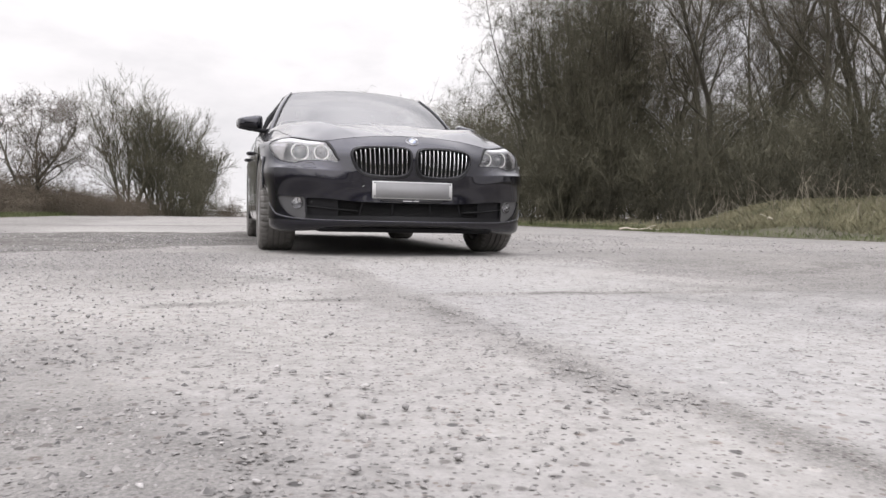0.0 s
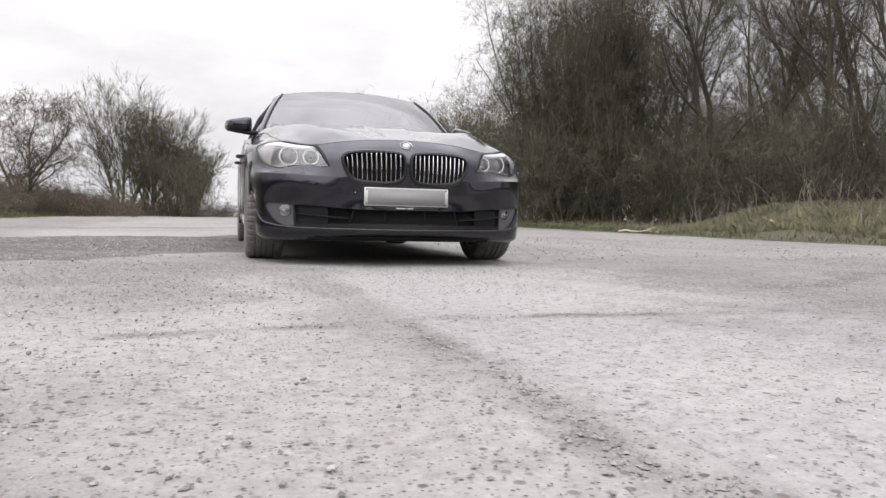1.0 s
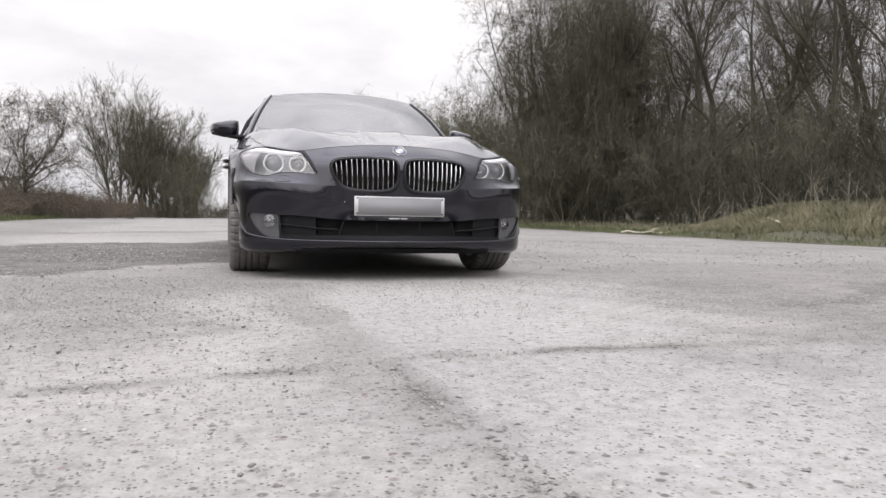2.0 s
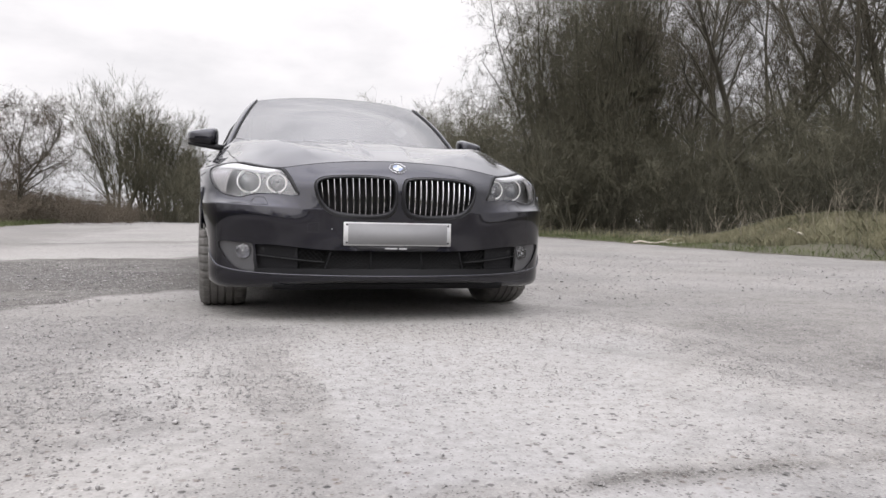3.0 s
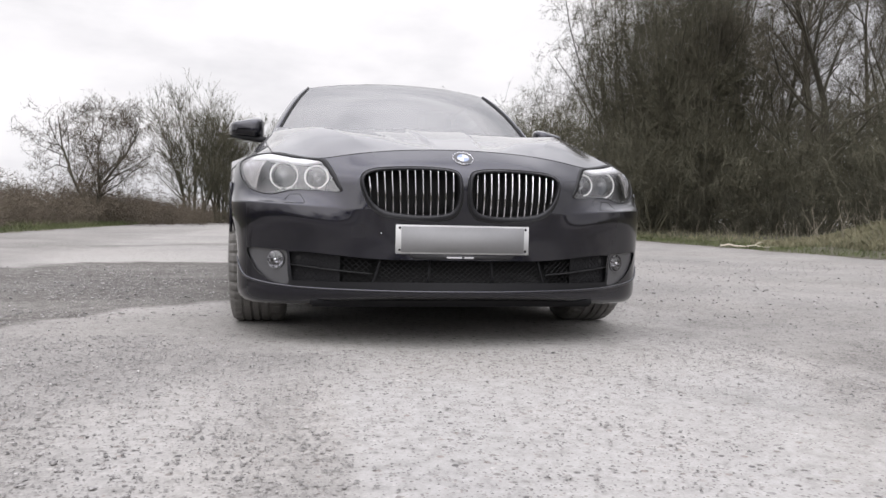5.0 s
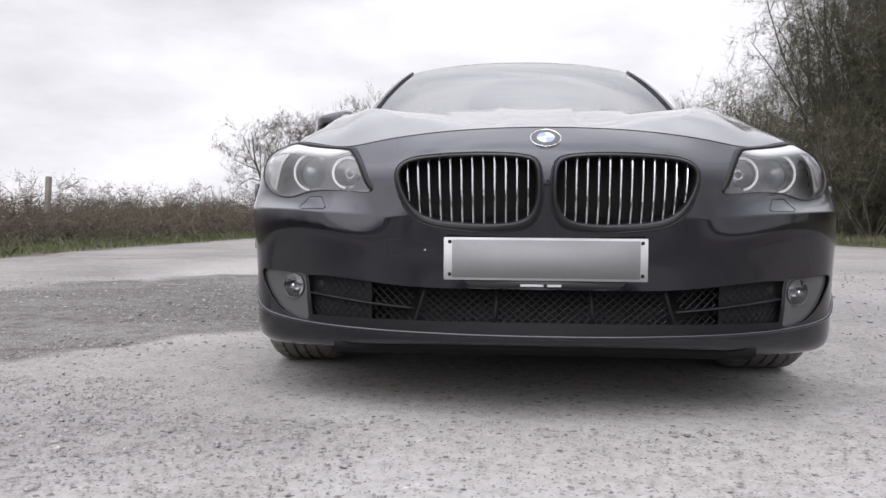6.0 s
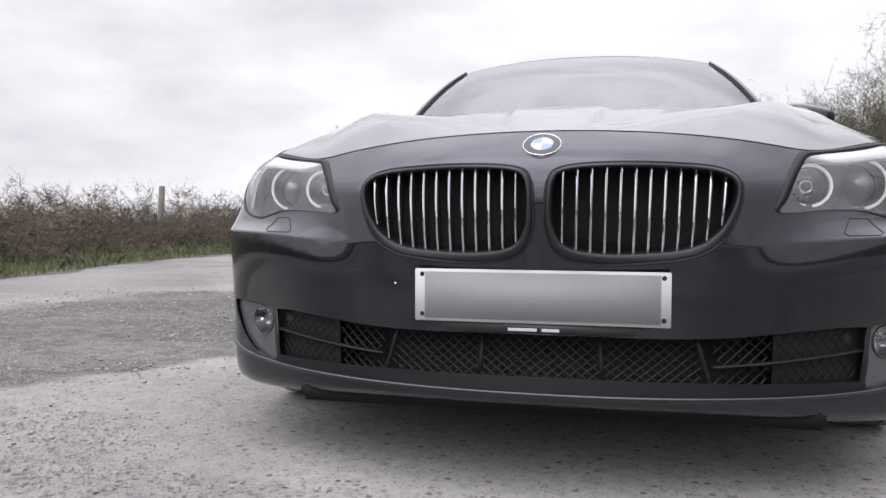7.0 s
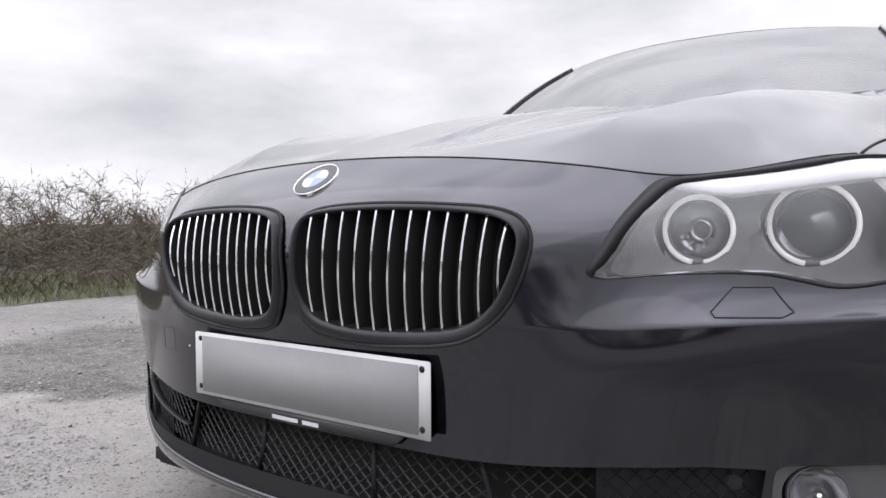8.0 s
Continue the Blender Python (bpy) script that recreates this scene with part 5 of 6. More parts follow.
def make_wheels(car):
    R = 0.328
    tyre_profile = [(0.225, -0.105), (0.240, -0.116), (0.285, -0.1235), (0.312, -0.116), (0.3235, -0.100)]
    tread = [(-0.094, 0), (-0.060, 0), (-0.058, 1), (-0.050, 1), (-0.048, 0), (-0.018, 0), (-0.016, 1), (-0.008, 1), (-0.006, 0), (0.018, 0), (0.020, 1), (0.028, 1), (0.030, 0), (0.056, 0), (0.058, 1), (0.066, 1), (0.068, 0), (0.094, 0)]
    tyre_profile += [(R - 0.007 * g - 0.0030 * abs(a / 0.1) ** 3, a) for a, g in tread]
    tyre_profile += [(0.3235, 0.100), (0.312, 0.116), (0.285, 0.1235), (0.240, 0.116), (0.225, 0.105)]
    first = None
    for s in (1, -1):
        for cy in (WHEEL_Y, TAIL_Y):
            m = pose(0.808 * s, cy, WHEEL_Z, 0, 90 * s, 0)
            wheel = new("wheel")
            wheel.parent, wheel.matrix_basis = car, m
            tagged(wheel, "alloy wheel with a worn black tyre")
            if first is None:
                meshes = {}
                bm = lathe(tyre_profile, 180)
                # cross cuts in the shoulders
                for vert in bm.verts:
                    far_out = math.hypot(vert.co.x, vert.co.y)
                    if far_out > 0.30 and abs(vert.co.z) > 0.067 and round(math.degrees(math.atan2(vert.co.y, vert.co.x)) / 2) % 4 == 0:
                        vert.co.x *= 1 - 0.007 / far_out
                        vert.co.y *= 1 - 0.007 / far_out
                me = bpy.data.meshes.new("tyre")
                bm.to_mesh(me)
                bm.free()
                meshes["tyre"] = me
                bm = lathe([(0.226, -0.10), (0.232, -0.108), (0.226, -0.112), (0.212, -0.100), (0.205, 0.02), (0.212, 0.092), (0.226, 0.108), (0.234, 0.110), (0.236, 0.102)], 48)
                meshes["rim"] = bpy.data.meshes.new("rim")
                bm.to_mesh(meshes["rim"])
                bm.free()
                bm = lathe([(0.0001, 0.060), (0.035, 0.060), (0.055, 0.050), (0.06, 0.02)], 28)
                meshes["hub"] = bpy.data.meshes.new("hub")
                bm.to_mesh(meshes["hub"])
                bm.free()
                bm = lathe([(0.165, -0.01), (0.165, 0.01), (0.05, 0.01)], 36)
                meshes["brake_disc"] = bpy.data.meshes.new("brake_disc")
                bm.to_mesh(meshes["brake_disc"])
                bm.free()
                bm = tube([(0.04, 0, 0.045), (0.12, 0, 0.062), (0.222, 0, 0.082)], [0.022, 0.016, 0.020], 8)
                meshes["spoke"] = bpy.data.meshes.new("spoke")
                bm.to_mesh(meshes["spoke"])
                bm.free()
                for key, mat in (("tyre", RUBBER), ("rim", ALLOY), ("hub", ALLOY), ("brake_disc", GREY_PLASTIC), ("spoke", ALLOY)):
                    meshes[key].materials.append(mat)
                    meshes[key].polygons.foreach_set("use_smooth", [key != "tyre"] * len(meshes[key].polygons))
                first = meshes
            for key in ("tyre", "rim", "hub", "brake_disc"):
                new(key, first[key]).parent = wheel
            for k in range(10):
                sp = new("spoke", first["spoke"])
                sp.parent, sp.matrix_basis = wheel, pose(0, 0, 0, 0, 0, 36 * k + 8 * (k % 2))


def make_car():
    car = tagged(new("car"), "dark graphite four-door saloon parked on pale gravel", "car")
    made = make_nose(car)
    make_kidneys(car)
    make_headlights(made)
    make_intake(car, made)
    make_trim(car)
    make_flanks(car)
    make_cabin(car)
    make_wheels(car)


make_car()


# ---- trees, scrub, hedge and grass ----
def stick_mesh(name, segs, sides=3, fine=0.0):
    """One mesh of tapered sticks; segs has rows of start, end, and the two radii. The finest twigs are two-sided slivers."""
    if fine:
        slim = [s for s in segs if s[2] <= fine]
        rest = [s for s in segs if s[2] > fine]
        if slim and rest:
            A, B = stick_arrays(rest, sides), stick_arrays(slim, 2)
            V, F = np.concatenate([A[0], B[0]]), np.concatenate([A[1], B[1][::2] + len(A[0])])
            return arrays_mesh(name, V, F)
    return arrays_mesh(name, *stick_arrays(segs, sides))


def stick_arrays(segs, sides):
    S = np.array([np.concatenate([a, b, (r0, r1)]) for a, b, r0, r1 in segs])
    a, b, r0, r1 = S[:, :3], S[:, 3:6], S[:, 6], S[:, 7]
    d = b - a
    d /= np.linalg.norm(d, axis=1, keepdims=True) + 1e-9
    up = np.where(np.abs(d[:, 2:3]) < 0.9, np.array([[0, 0, 1.0]]), np.array([[1.0, 0, 0]]))
    s = np.cross(d, up)
    s /= np.linalg.norm(s, axis=1, keepdims=True) + 1e-9
    t = np.cross(s, d)
    ang = np.arange(sides) * math.tau / sides
    ring = np.cos(ang)[None, :, None] * s[:, None] + np.sin(ang)[None, :, None] * t[:, None]
    lo, hi = a[:, None] + ring * r0[:, None, None], b[:, None] + ring * r1[:, None, None]
    V = np.concatenate([lo, hi], 1).reshape(-1, 3)
    base = np.arange(len(S))[:, None] * 2 * sides
    k = np.arange(sides)
    F = np.stack([base + k, base + (k + 1) % sides, base + sides + (k + 1) % sides, base + sides + k], -1).reshape(-1, 4)
    return V, F


def limb(rng, segs, p, d, length, r, depth, plan, droop=0.0, slim=0.0055, wander=0.22):
    """A branch that wanders and throws smaller ones. plan: for each depth, how many children, their length and angle."""
    n = 7 if depth == 0 else max(1, min(4, len(plan) - depth + 1))
    wander_here = wander * (0.75 if depth == 0 else 1.0)
    pts, dirs, course = [p], [], d
    for k in range(n):
        d = d + rng.normal(size=3) * wander_here + np.array([0, 0, 0.05 - droop * (1 + depth)])
        if depth == 0:
            d = d + 0.12 * course
        d /= np.linalg.norm(d)
        p = p + d * length / n
        pts.append(p)
        dirs.append(d)
    for k in range(n):
        f0, f1 = 1 - 0.75 * k / n, 1 - 0.75 * (k + 1) / n
        segs.append((pts[k], pts[k + 1], r * f0, r * f1))
    if depth >= len(plan):
        return
    count, share, angle, start = plan[depth]
    for c in range(count):
        t = start + (1 - start) * (c + rng.uniform(0, 1)) / count
        k = min(n - 1, int(t * n))
        q = pts[k] + (pts[k + 1] - pts[k]) * (t * n - k)
        dd = dirs[k]
        side = rng.normal(size=3)
        side -= dd * (side @ dd)
        side /= np.linalg.norm(side)
        ang = radians(angle) * rng.uniform(0.7, 1.3)
        nd = dd * math.cos(ang) + side * math.sin(ang)
        limb(rng, segs, q, nd, length * share * rng.uniform(0.7, 1.2) * (1.15 - 0.5 * t), max(slim, r * (1 - 0.7 * t) * 0.55), depth + 1, plan, droop, slim, wander)


def twig_mesh(name, rng, segs, count, long, short, width, spread, rise=0.0, thick=0.03):
    """Fine twigs off the thinner limbs, each one a slim tapered sliver, and shorter side twigs off those."""
    S = np.array([np.concatenate([a, b]) for a, b, r0, r1 in segs if r0 < thick])
    d = S[:, 3:] - S[:, :3]
    size = np.linalg.norm(d, axis=1)

    def shoot(base, along, n, lo, hi, w):
        side = rng.normal(size=(n, 3))
        side -= along * np.sum(side * along, 1, keepdims=True)
        side /= np.linalg.norm(side, axis=1, keepdims=True) + 1e-9
        ang = np.radians(rng.uniform(spread[0], spread[1], (n, 1)))
        way = along * np.cos(ang) + side * np.sin(ang) + (0, 0, rise)
        way /= np.linalg.norm(way, axis=1, keepdims=True)
        tip = base + way * rng.uniform(lo, hi, (n, 1))
        flat = np.cross(way, rng.normal(size=(n, 3)))
        flat *= w * rng.uniform(0.6, 1.3, (n, 1)) / (np.linalg.norm(flat, axis=1, keepdims=True) + 1e-9)
        return way, tip, np.stack([base - flat, base + flat, tip], 1)

    k = rng.choice(len(S), count, p=size / size.sum())
    t = rng.uniform(0, 1, (count, 1))
    way, tip, first = shoot(S[k, :3] + d[k] * t, d[k] / size[k][:, None], count, *long, width)
    base = first[:, :2].mean(1)
    m = int(count * 2.2)
    k = rng.integers(count, size=m)
    t = rng.uniform(0.25, 1, (m, 1))
    _, _, second = shoot(base[k] + (tip[k] - base[k]) * t, way[k], m, *short, width * 0.8)
    V = np.concatenate([first, second]).reshape(-1, 3)
    return arrays_mesh(name, V, np.arange(len(V)).reshape(-1, 3))


def tree_meshes(seed, height, stems, plan, twigs, lean=0.1, droop=0.0, radius=None, slim=0.006, wander=0.22, apart=0.05):
    """The woody limbs and the fine twigs of one bare tree or shrub."""
    rng = np.random.default_rng(seed)
    segs = []
    for k in range(stems):
        a = math.tau * (k + rng.uniform(0, 0.8)) / stems
        out = lean * rng.uniform(0.25, 1.0) ** 0.7
        d = np.array([math.cos(a) * out, math.sin(a) * out, 1.0])
        d /= np.linalg.norm(d)
        p = np.array([math.cos(a), math.sin(a), 0]) * (0.0 if stems == 1 else rng.uniform(0.02, apart * stems ** 0.5 + 0.1))
        limb(rng, segs, p - d * 0.1, d, height * rng.uniform(0.75, 1.0), (radius or height * 0.014) * rng.uniform(0.7, 1.1), 0, plan, droop, slim, wander)
    return stick_mesh("trunk", segs, 5, 0.013), twig_mesh("crown", rng, segs, *twigs)


def tree(name, meshes, mats, label, category, group=""):
    ob = tagged(new(name), label, category, group)
    for me, mat, nm in zip(meshes, mats, ("trunk", "crown")):
        mesh_part(nm, me, mat, ob, smooth=nm == "trunk")
    return ob


# limbs: for each depth how many, their share of the parent's length, their angle, and where they start;
# twigs: how many, long ones from and to, side twigs from and to, width, angles, lift
TREE_PLAN = [(13, 0.32, 31, 0.20), (6, 0.46, 40, 0.2), (4, 0.5, 45, 0.2)]
TREE_TWIGS = (4200, (0.22, 0.6), (0.10, 0.30), 0.0048, (20, 65), 0.15)
SHRUB_PLAN = [(10, 0.42, 55, 0.10), (6, 0.50, 52, 0.12)]
SHRUB_TWIGS = (3300, (0.18, 0.50), (0.08, 0.26), 0.0052, (25, 80), -0.02)
TALL_PLAN = [(16, 0.22, 58, 0.04), (6, 0.5, 50, 0.1)]
TALL_TWIGS = (7000, (0.20, 0.55), (0.08, 0.28), 0.0055, (25, 75), 0.05)
SCRUB_PLAN = [(6, 0.5, 50, 0.05)]
SCRUB_TWIGS = (1300, (0.12, 0.38), (0.06, 0.20), 0.0042, (25, 80), 0.0)
HAWTHORN_PLAN = [(14, 0.55, 58, 0.14), (8, 0.5, 54, 0.12), (5, 0.5, 50, 0.1)]
HAWTHORN_TWIGS = (5200, (0.12, 0.36), (0.06, 0.2), 0.0058, (30, 80), 0.05)
FAN_PLAN = [(14, 0.42, 30, 0.12), (6, 0.48, 34, 0.15)]
FAN_TWIGS = (4200, (0.22, 0.60), (0.12, 0.32), 0.0068, (12, 50), 0.2)


def grow_woods():
    trees = [tree("bare_tree", tree_meshes(11 + k, 9.6, 1 + k % 3, TREE_PLAN, TREE_TWIGS, 0.08, 0.0, 0.115, 0.007, 0.17, 0.2), (BARK, DARK_TWIG), "tall bare woodland tree with a dark upright trunk", "tree", "trees of the thicket") for k in range(5)]
    shrubs = [tree("bare_shrub", tree_meshes(31 + k, 4.0 + 0.3 * k, 9, SHRUB_PLAN, SHRUB_TWIGS, 0.62, 0.016, 0.032, 0.006, 0.30, 0.12), (TWIG, TWIG), "dense leafless shrub with olive brown twigs", "shrub", "shrubs of the thicket") for k in range(5)]
    scrub = [tree("low_scrub", tree_meshes(51 + k, 1.7, 10, SCRUB_PLAN, SCRUB_TWIGS, 0.6, 0.02, 0.014, 0.005, 0.25, 0.12), (SCRUB, SCRUB), "low tangled scrub at the foot of the thicket", "shrub", "scrub of the thicket") for k in range(3)]
    tall = [tree("tall_shrub", tree_meshes(71 + k, 8.8, 8, TALL_PLAN, TALL_TWIGS, 0.06, 0.004, 0.045, 0.007, 0.24, 0.16), (BARK, TWIG), "tall dense leafless shrub at the thicket edge", "shrub", "tall shrubs of the thicket") for k in range(3)]
    rng = np.random.default_rng(77)

    def place(pool, used, x, y, scale):
        k = int(rng.integers(len(pool)))
        m = pose(x, y, float(ground_height(x, y)) - 0.05, 0, 0, rng.uniform(0, 360)) @ Matrix.Diagonal((scale, scale, scale * rng.uniform(0.92, 1.1), 1))
        if k not in used:
            used.add(k)
            pool[k].matrix_basis = m
        else:
            copy_thing(pool[k], Matrix()).matrix_basis = m

    ut, us, uc, ul = set(), set(), set(), set()
    # the thicket on the bank, front to back
    for y in np.arange(0.5, 26.0, 1.3):
        place(scrub, uc, right_edge(y) + 2.3 + rng.uniform(0, 0.8), y, rng.uniform(0.75, 1.15))
    for y in np.arange(-2.0, 26.0, 1.7):
        place(shrubs, us, right_edge(y) + 3.2 + rng.uniform(0, 0.8), y + rng.uniform(-0.5, 0.5), rng.uniform(0.60, 0.85) - 0.12 * (y < 12))
    for y in np.arange(-1.0, 25.0, 2.4):
        place(shrubs, us, right_edge(y) + 5.2 + rng.uniform(0, 0.9), y + rng.uniform(-0.5, 0.5), rng.uniform(0.80, 1.05) - 0.22 * (y < 12))
    for y in np.arange(4.0, 22.0, 1.9):
        place(shrubs, us, right_edge(y) + 6.6 + rng.uniform(0, 0.8), y, rng.uniform(0.95, 1.12))
    for y in np.arange(3.0, 20.5, 2.3):
        place(trees, ut, right_edge(y) + 4.2 + rng.uniform(-0.4, 1.2), y + rng.uniform(-0.6, 0.6), rng.uniform(0.85, 1.05))
    for y in np.arange(4.0, 22.0, 3.4):
        place(trees, ut, right_edge(y) + 7.0 + rng.uniform(0, 2), y + rng.uniform(-0.7, 0.7), rng.uniform(0.9, 1.1))
    for x, y, sc in ((11.1, 19.2, 1.0), (11.5, 22.4, 1.0), (11.7, 21.4, 1.05), (11.3, 17.6, 0.98), (12.4, 20.5, 1.0), (11.8, 18.6, 1.05), (11.2, 20.4, 1.0), (11.6, 19.6, 1.1), (11.0, 20.8, 1.05), (11.0, 22.0, 0.95), (11.3, 18.2, 1.0), (11.5, 22.8, 1.1)):
        place(tall, ul, x, y, sc)
    for y in np.arange(3.0, 24.0, 1.3):
        place(scrub, uc, right_edge(y) + 6.4 + rng.uniform(0, 1.4), y, rng.uniform(1.3, 1.7))
    for y in np.arange(1.0, 24.0, 2.4):
        place(shrubs, us, right_edge(y) + 9.0 + rng.uniform(0, 1.5), y, rng.uniform(0.95, 1.1))
    for x, y, sc in ((9.7, 20.4, 1.0), (10.0, 22.4, 1.1), (9.9, 18.2, 0.9), (9.5, 24.0, 1.0), (10.4, 25.0, 1.2), (9.2, 26.5, 0.9), (9.6, 28.0, 1.2), (10.4, 30.0, 1.4), (9.4, 32.0, 1.25), (10.6, 35.0, 1.6)):
        place(shrubs, us, x, y, sc)
    # lower trees far behind the car, closing the end of the yard
    for x, y, sc in ((9.0, 29, 0.42), (9.8, 33, 0.52), (9.0, 40, 0.66), (10.4, 41, 0.68), (11.8, 40, 0.7), (7.4, 45, 0.64), (9.6, 45, 0.72), (6.0, 52, 0.60)):
        place(trees, ut, x, y, sc)
        place(shrubs, us, x + 0.9, y - 1.2, 1.05 + 0.3 * rng.uniform())
        place(scrub, uc, x - 0.6, y - 1.0, 1.5)
    for x, y, sc in ((8.7, 37, 1.25), (9.9, 38, 1.35), (11.2, 37, 1.4), (10.4, 34, 1.2), (7.9, 41, 1.3)):
        place(shrubs, us, x, y, sc)
    # the belt of trees that closes the yard on the side that the car faces
    for k, x in enumerate(np.arange(-16.0, 20.0, 3.0)):
        y = -19.0 - 1.2 * (k % 3) + rng.uniform(-0.5, 0.5)
        place(trees, ut, x, y, rng.uniform(0.40, 0.52))
        place(shrubs, us, x + 1.1, y + 1.5, rng.uniform(0.6, 0.8))
        place(scrub, uc, x + 0.3, y + 2.3, 1.6)
    # two small trees by the hedge
    haw = tree("hawthorn_tree", tree_meshes(61, 3.9, 3, HAWTHORN_PLAN, HAWTHORN_TWIGS, 0.26, 0.010, 0.07, 0.010, 0.30), (BARK, BRAMBLE), "small bare hawthorn tree with crooked branches", "tree")
    haw.matrix_basis = pose(-7.6, 24.0, 0.32) @ Matrix.Diagonal((1.05, 1.05, 1.02, 1))
    for k, (x, y, h, stems, lean) in enumerate(((-5.6, 32.0, 5.2, 9, 0.42), (-4.5, 32.8, 5.3, 9, 0.36), (-3.5, 33.0, 4.5, 9, 0.34), (-2.6, 33.6, 3.2, 6, 0.3))):
        ob = tree("hedgerow_tree", tree_meshes(90 + k, h, stems, FAN_PLAN, FAN_TWIGS, lean, 0.0, 0.050, 0.008, 0.11, 0.12), (TWIG, TWIG), "bare hedgerow tree with upswept olive branches", "tree", "hedgerow trees")
        ob.matrix_basis = pose(x, y, 0.1)
    for x, y, sc in ((-3.3, 31.3, 0.70), (-2.5, 32.0, 0.62), (-3.9, 32.2, 0.72), (-2.9, 33.0, 0.66)):
        place(shrubs, us, x, y, sc)


def blades(rng, xs, ys, heights, width, lean):
    n = len(xs)
    z = ground_height(xs, ys) + 0.005
    a = rng.uniform(0, math.tau, n)
    b = rng.uniform(0, math.tau, n)
    l = heights * lean * rng.uniform(0.2, 1, n)
    p = np.stack([xs, ys, z], -1)
    w = np.stack([np.cos(a), np.sin(a), np.zeros(n)], -1) * width * rng.uniform(0.6, 1.3, (n, 1))
    bend = np.stack([np.cos(b), np.sin(b), np.zeros(n)], -1)
    mid = p + bend * (l * 0.35)[:, None] + np.stack([np.zeros(n), np.zeros(n), heights * 0.6], -1)
    top = p + bend * l[:, None] + np.stack([np.zeros(n), np.zeros(n), heights], -1)
    V = np.stack([p - w, p + w, mid + w * 0.7, top, mid - w * 0.7], 1).reshape(-1, 3)
    F = np.arange(n)[:, None] * 5 + np.arange(5)
    return V, F


def grow_grass():
    rng = np.random.default_rng(9)
    for name, side, mat, n, h0, h1, t0, t1, label in (
            ("verge_grass_right", 1, GRASS, 34000, 0.03, 0.12, 0.0, 1.9, "short green verge grass"),
            ("dry_grass_right", 1, DRY_GRASS, 60000, 0.05, 0.20, 0.7, 3.1, "rough straw-coloured grass on the bank"),
            ("verge_grass_left", -1, GRASS, 36000, 0.04, 0.15, 0.0, 1.6, "short green verge grass"),
            ("dry_grass_left", -1, DRY_GRASS, 1500, 0.08, 0.25, 0.3, 1.8, "thin dry grass at the hedge foot")):
        y = rng.uniform(-4, 34, n) if side > 0 else rng.uniform(-6, 40, n)
        if name == "dry_grass_right":
            y = np.where(rng.uniform(0, 1, n) < 0.8, rng.uniform(3, 11.5, n), y)
        t = t0 + (t1 - t0) * rng.uniform(0, 1, n) ** 1.1
        e = (right_edge if side > 0 else left_edge)(y)
        V, F = blades(rng, e + side * t, y, rng.uniform(h0, h1, n), 0.0042 if "dry" in name else 0.0040, 0.9)
        tagged(mesh_part(name, arrays_mesh(name, V, F), mat, smooth=False), label, "grass", kind="stuff")
    # bare dead stems standing on the bank
    segs = []
    for _ in range(240):
        y = rng.uniform(3.0, 20.0) if rng.uniform() < 0.45 else rng.uniform(4.0, 11.0)
        x = float(right_edge(y)) + rng.uniform(0.9, 3.2)
        d = np.array([rng.normal() * 0.25, rng.normal() * 0.25, 1.0])
        limb(rng, segs, np.array([x, y, float(ground_height(x, y)) - 0.03]), d / np.linalg.norm(d), rng.uniform(0.25, 1.0) * (0.9 if y < 11 else 0.65), 0.0065, 1, [(0, 0, 0, 0), (3, 0.4, 32, 0.35)], 0.0, 0.004, 0.16)
    tagged(mesh_part("dead_stems", stick_mesh("dead_stems", segs, 4), DEAD_STEM), "pale dead weed stems standing on the bank", "weeds", kind="stuff")


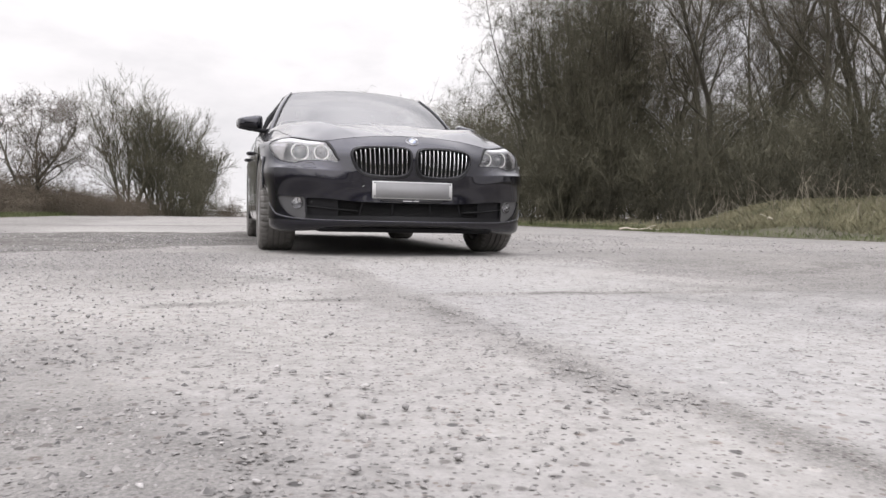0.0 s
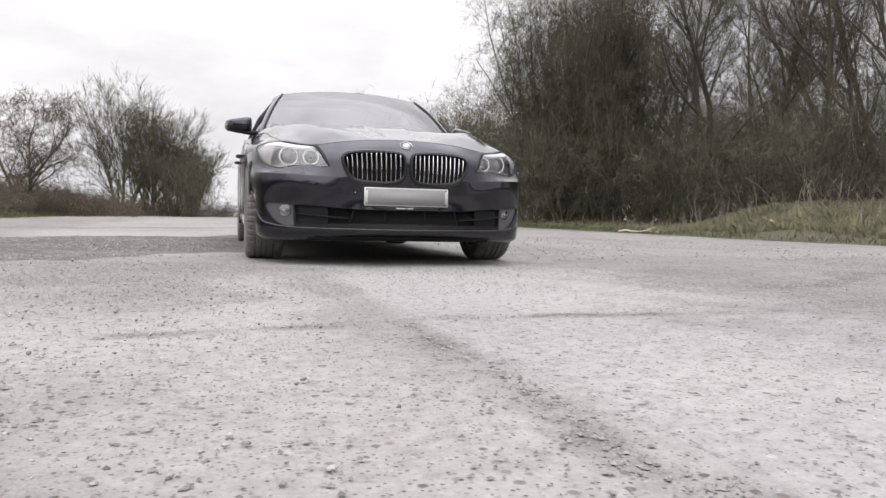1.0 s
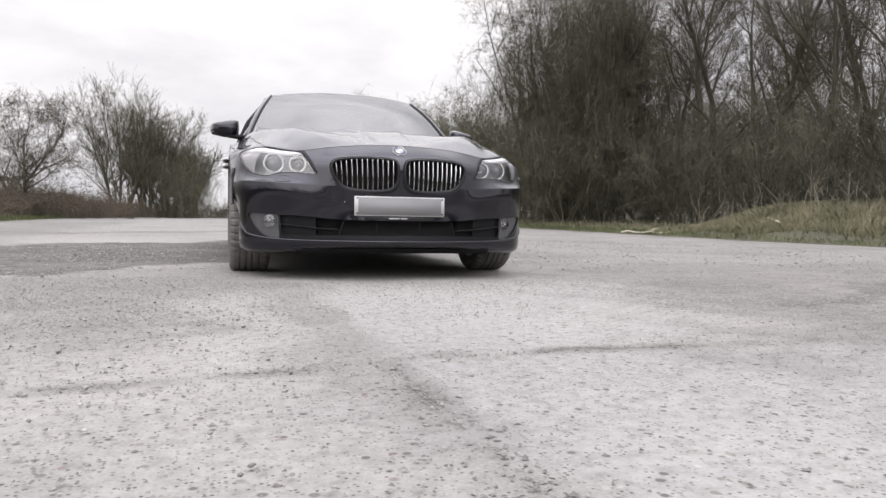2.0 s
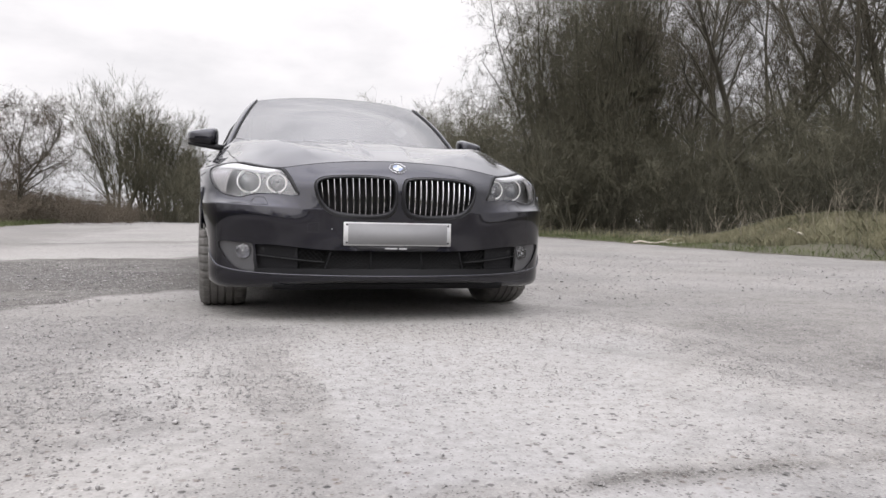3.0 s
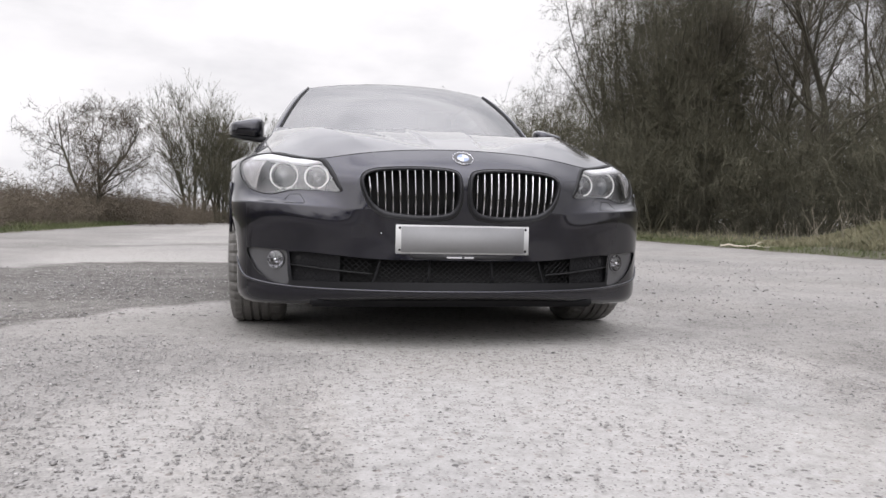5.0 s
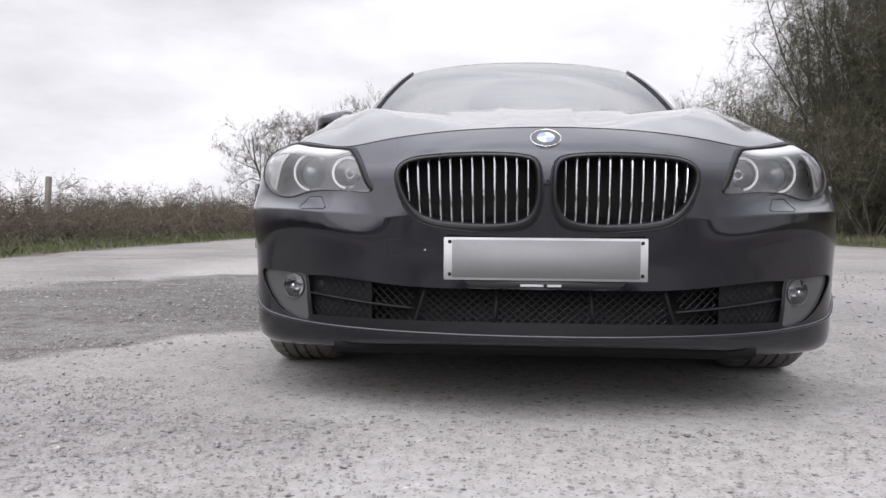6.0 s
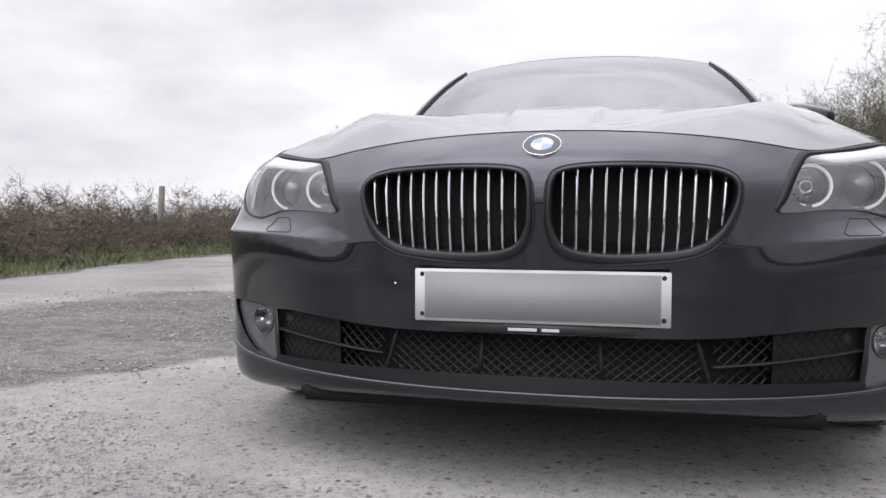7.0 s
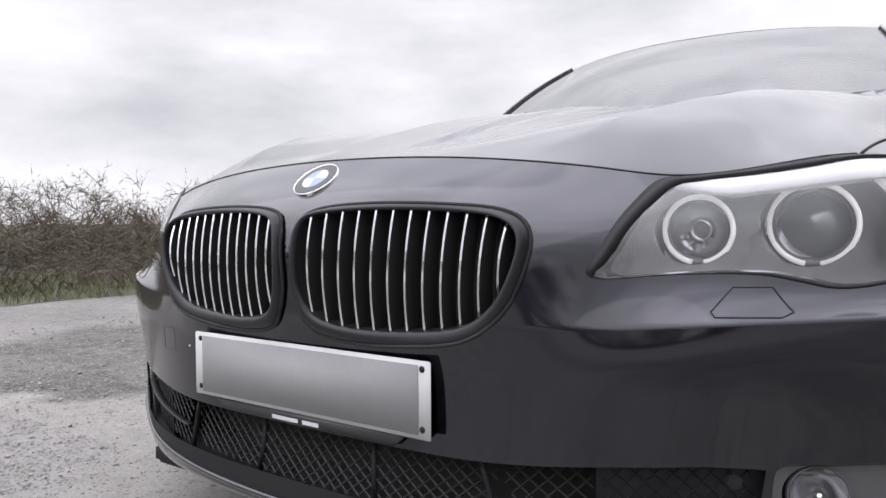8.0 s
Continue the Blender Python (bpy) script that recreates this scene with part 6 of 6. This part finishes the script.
def grow_hedge():
    """A low bramble hedge along the left verge, in clumps."""
    pool = []
    for k in range(4):
        rng = np.random.default_rng(200 + k)
        segs = []
        for _ in range(20):
            a = rng.uniform(0, math.tau)
            p = np.array([rng.uniform(-0.6, 0.6), rng.uniform(-1.0, 1.0), -0.05])
            d = np.array([math.cos(a) * 0.7, math.sin(a) * 0.7, 1.0])
            limb(rng, segs, p, d / np.linalg.norm(d), rng.uniform(0.7, 1.0), 0.006, 1, [(0, 0, 0, 0), (6, 0.42, 52, 0.1)], 0.16, 0.0038, 0.3)
        ob = tagged(new("bramble_clump"), "tangled brown bramble clump with withered leaves", "hedge", "bramble hedge")
        tagged(mesh_part("tangle", stick_mesh("tangle", segs, 3, 0.009), BRAMBLE, ob), kind="stuff")
        mesh_part("tangle_top", twig_mesh("tangle_top", rng, segs, 1100, (0.08, 0.26), (0.04, 0.13), 0.0036, (25, 80), -0.1), BRAMBLE, ob, smooth=False)
        n = 700
        c = np.array([s[1] for s in segs])[rng.integers(len(segs), size=n)] + rng.normal(size=(n, 3)) * 0.05
        u, w = rng.normal(size=(n, 3)), rng.normal(size=(n, 3))
        u /= np.linalg.norm(u, axis=1, keepdims=True)
        w /= np.linalg.norm(w, axis=1, keepdims=True)
        sz = rng.uniform(0.006, 0.015, (n, 1))
        V = np.stack([c - u * sz, c + w * sz * 0.6, c + u * sz, c - w * sz * 0.6], 1).reshape(-1, 3)
        mesh_part("foliage", arrays_mesh("foliage", V, np.arange(n)[:, None] * 4 + np.arange(4)), DEAD_LEAF, ob, smooth=False)
        pool.append(ob)
    rng = np.random.default_rng(5)
    used = set()
    spots = [(float(left_edge(y)) - off - rng.uniform(0, 0.5), y, off) for y in np.arange(-3, 38, 1.25) for off in ((1.5, 2.4, 3.3) if 2 < y < 20 else (1.5, 2.5))]
    spots += [(x, 35.5 + 0.08 * x + rng.uniform(-0.3, 0.3), 2.5) for x in np.arange(-6.6, 0.2, 0.9)]
    spots += [(-7.0 + 0.09 * (y - 22) + rng.uniform(-0.5, 0.5), y, 1.5) for y in np.arange(25, 35, 0.8)]
    for x, y, off in spots:
        for k in [int(rng.integers(4))]:
            sc = rng.uniform(0.95, 1.3) + 0.2 * (off > 2) + 0.1 * (y > 14) + 0.32 * (19 < y < 34)
            m = pose(x, y, float(ground_height(x, y)) - 0.05, 0, 0, rng.uniform(0, 360)) @ Matrix.Diagonal((sc, sc, sc, 1))
            if k not in used:
                used.add(k)
                pool[k].matrix_basis = m
            else:
                copy_thing(pool[k], Matrix()).matrix_basis = m
    post = box((0.09, 0.09, 1.35), pose(0, 0, 0.62, 0, 3, 12), 0.012)
    tagged(part("fence_post", post, POST_WOOD), "weathered grey wooden fence post in the hedge", "fence post").matrix_basis = pose(-8.0, 10.54, -0.05)


def scatter_stones():
    rng = np.random.default_rng(21)
    corner = np.array([(1, 0, 0), (0, 1, 0), (-1, 0, 0), (0, -1, 0), (0, 0, 1)], float)
    tri = np.array([(0, 1, 4), (1, 2, 4), (2, 3, 4), (3, 0, 4)])
    n = 250000
    y = -4.5 + 9.0 * rng.uniform(0, 1, n) ** 1.4
    x = -0.4 + (1.4 + 0.75 * (y + 4.5)) * rng.uniform(-1, 1, n)
    # thicker before the car
    x = np.concatenate([x, rng.uniform(-2.4, 1.3, 90000)])
    y = np.concatenate([y, -1.5 + 1.9 * rng.uniform(0, 1, 90000)])
    n = len(x)
    keep = (rng.uniform(0, 1, n) < (0.20 + 0.80 * chippings(x, y)) * (1 - 0.5 * slabs(x, y))) & ~((np.abs(x) < 0.88) & (y > -0.02))
    x, y = x[keep], y[keep]
    n = len(x)
    size = (0.0019 + 0.0036 * rng.uniform(0, 1, n) ** 3.5) * (1 + 0.4 * chippings(x, y)) + 0.003 * (rng.uniform(0, 1, n) < 0.004)
    c = np.stack([x, y, np.zeros(n)], -1)
    sh = size[:, None] * rng.uniform(0.6, 1.4, (n, 3)) * (1, 1, 0.75)
    a = rng.uniform(0, math.tau, n)
    P = (corner[None] + rng.uniform(-0.35, 0.35, (n, 5, 3)) * (1, 1, 0.4)) * sh[:, None]
    P = np.stack([P[..., 0] * np.cos(a)[:, None] - P[..., 1] * np.sin(a)[:, None], P[..., 0] * np.sin(a)[:, None] + P[..., 1] * np.cos(a)[:, None], P[..., 2]], -1)
    V = (c[:, None] + P).reshape(-1, 3)
    F = (np.arange(n)[:, None, None] * 5 + tri[None]).reshape(-1, 3)
    tagged(mesh_part("loose_stones", arrays_mesh("loose_stones", V, F), STONE, smooth=False), "loose grey stone chippings on the gravel", "gravel", kind="stuff")


def scatter_pebbles():
    """Broken pebbles, thickest along the rough margin beside the car's track."""
    rng = np.random.default_rng(33)
    ball = bmesh.new()
    bmesh.ops.create_icosphere(ball, subdivisions=1, radius=1.0)
    ball.verts.ensure_lookup_table()
    unit = np.array([v.co[:] for v in ball.verts])
    tri = np.array([[v.index for v in f.verts] for f in ball.faces])
    ball.free()
    n = 14000
    x, y = np.concatenate([rng.uniform(-3.2, -0.75, n), rng.uniform(-4.2, -1.0, n // 2), rng.uniform(-3.0, 3.2, n // 5), rng.uniform(1.15, 6.5, 9000)]), np.concatenate([rng.uniform(-4.3, 0.4, n), rng.uniform(0.4, 4.2, n // 2), rng.uniform(-4.0, 0.0, n // 5), rng.uniform(-0.6, 6.5, 9000)])
    keep = (rng.uniform(0, 1, len(x)) < np.where(x < -0.7, 0.12 + 0.22 * smoothstep(0.3, 0.9, mottle(x, y)) * (1 - smoothstep(-1.5, -0.85, x)), np.where((x > 1.15) & (y > -0.6), 0.3, 0.10))) & ~((np.abs(x) < 0.92) & (y > -0.05))
    x, y = x[keep], y[keep]
    n = len(x)
    size = (0.0028 + 0.0042 * rng.uniform(0, 1, n) ** 3) * (1 + 0.7 * smoothstep(-0.5, 2.0, y))
    a = rng.uniform(0, math.tau, n)
    P = unit[None] * (size[:, None] * rng.uniform(0.6, 1.5, (n, 3)) * (1, 1, 0.55))[:, None] * rng.uniform(0.62, 1.25, (n, len(unit), 1))
    P = np.stack([P[..., 0] * np.cos(a)[:, None] - P[..., 1] * np.sin(a)[:, None], P[..., 0] * np.sin(a)[:, None] + P[..., 1] * np.cos(a)[:, None], P[..., 2] + size[:, None] * 0.35], -1)
    V = (P + np.stack([x, y, np.zeros(n)], -1)[:, None]).reshape(-1, 3)
    F = (np.arange(n)[:, None, None] * len(unit) + tri[None]).reshape(-1, 3)
    tagged(mesh_part("pebbles", arrays_mesh("pebbles", V, F), PEBBLE, smooth=False), "broken grey pebbles strewn on the gravel", "gravel", kind="stuff")


def fallen_branch(x, y, turn, length, r, seed):
    rng = np.random.default_rng(seed)
    pts = [Vector((length * (k / 7 - 0.5), 0.06 * length * math.sin(k * 1.1) + rng.normal() * 0.01, r + 0.03 * (k % 3 == 1))) for k in range(8)]
    bm = tube(pts, list(np.linspace(r, r * 0.4, 8)), 7)
    tube([pts[4], pts[4] + Vector((0.12, 0.10, 0.06)), pts[4] + Vector((0.22, 0.12, 0.07))], [r * 0.5, r * 0.4, r * 0.2], 6, bm)
    ob = tagged(part("fallen_branch", bm, DRY_WOOD), "pale bare branch lying on the grass verge", "branch")
    ob.matrix_basis = pose(x, y, float(ground_height(x, y)) + 0.03, 0, 0, turn)


fallen_branch(8.35, 10.8, -28, 1.1, 0.022, 1)
fallen_branch(9.5, 8.0, 62, 0.9, 0.018, 2)
grow_woods()
grow_grass()
grow_hedge()
scatter_stones()
scatter_pebbles()
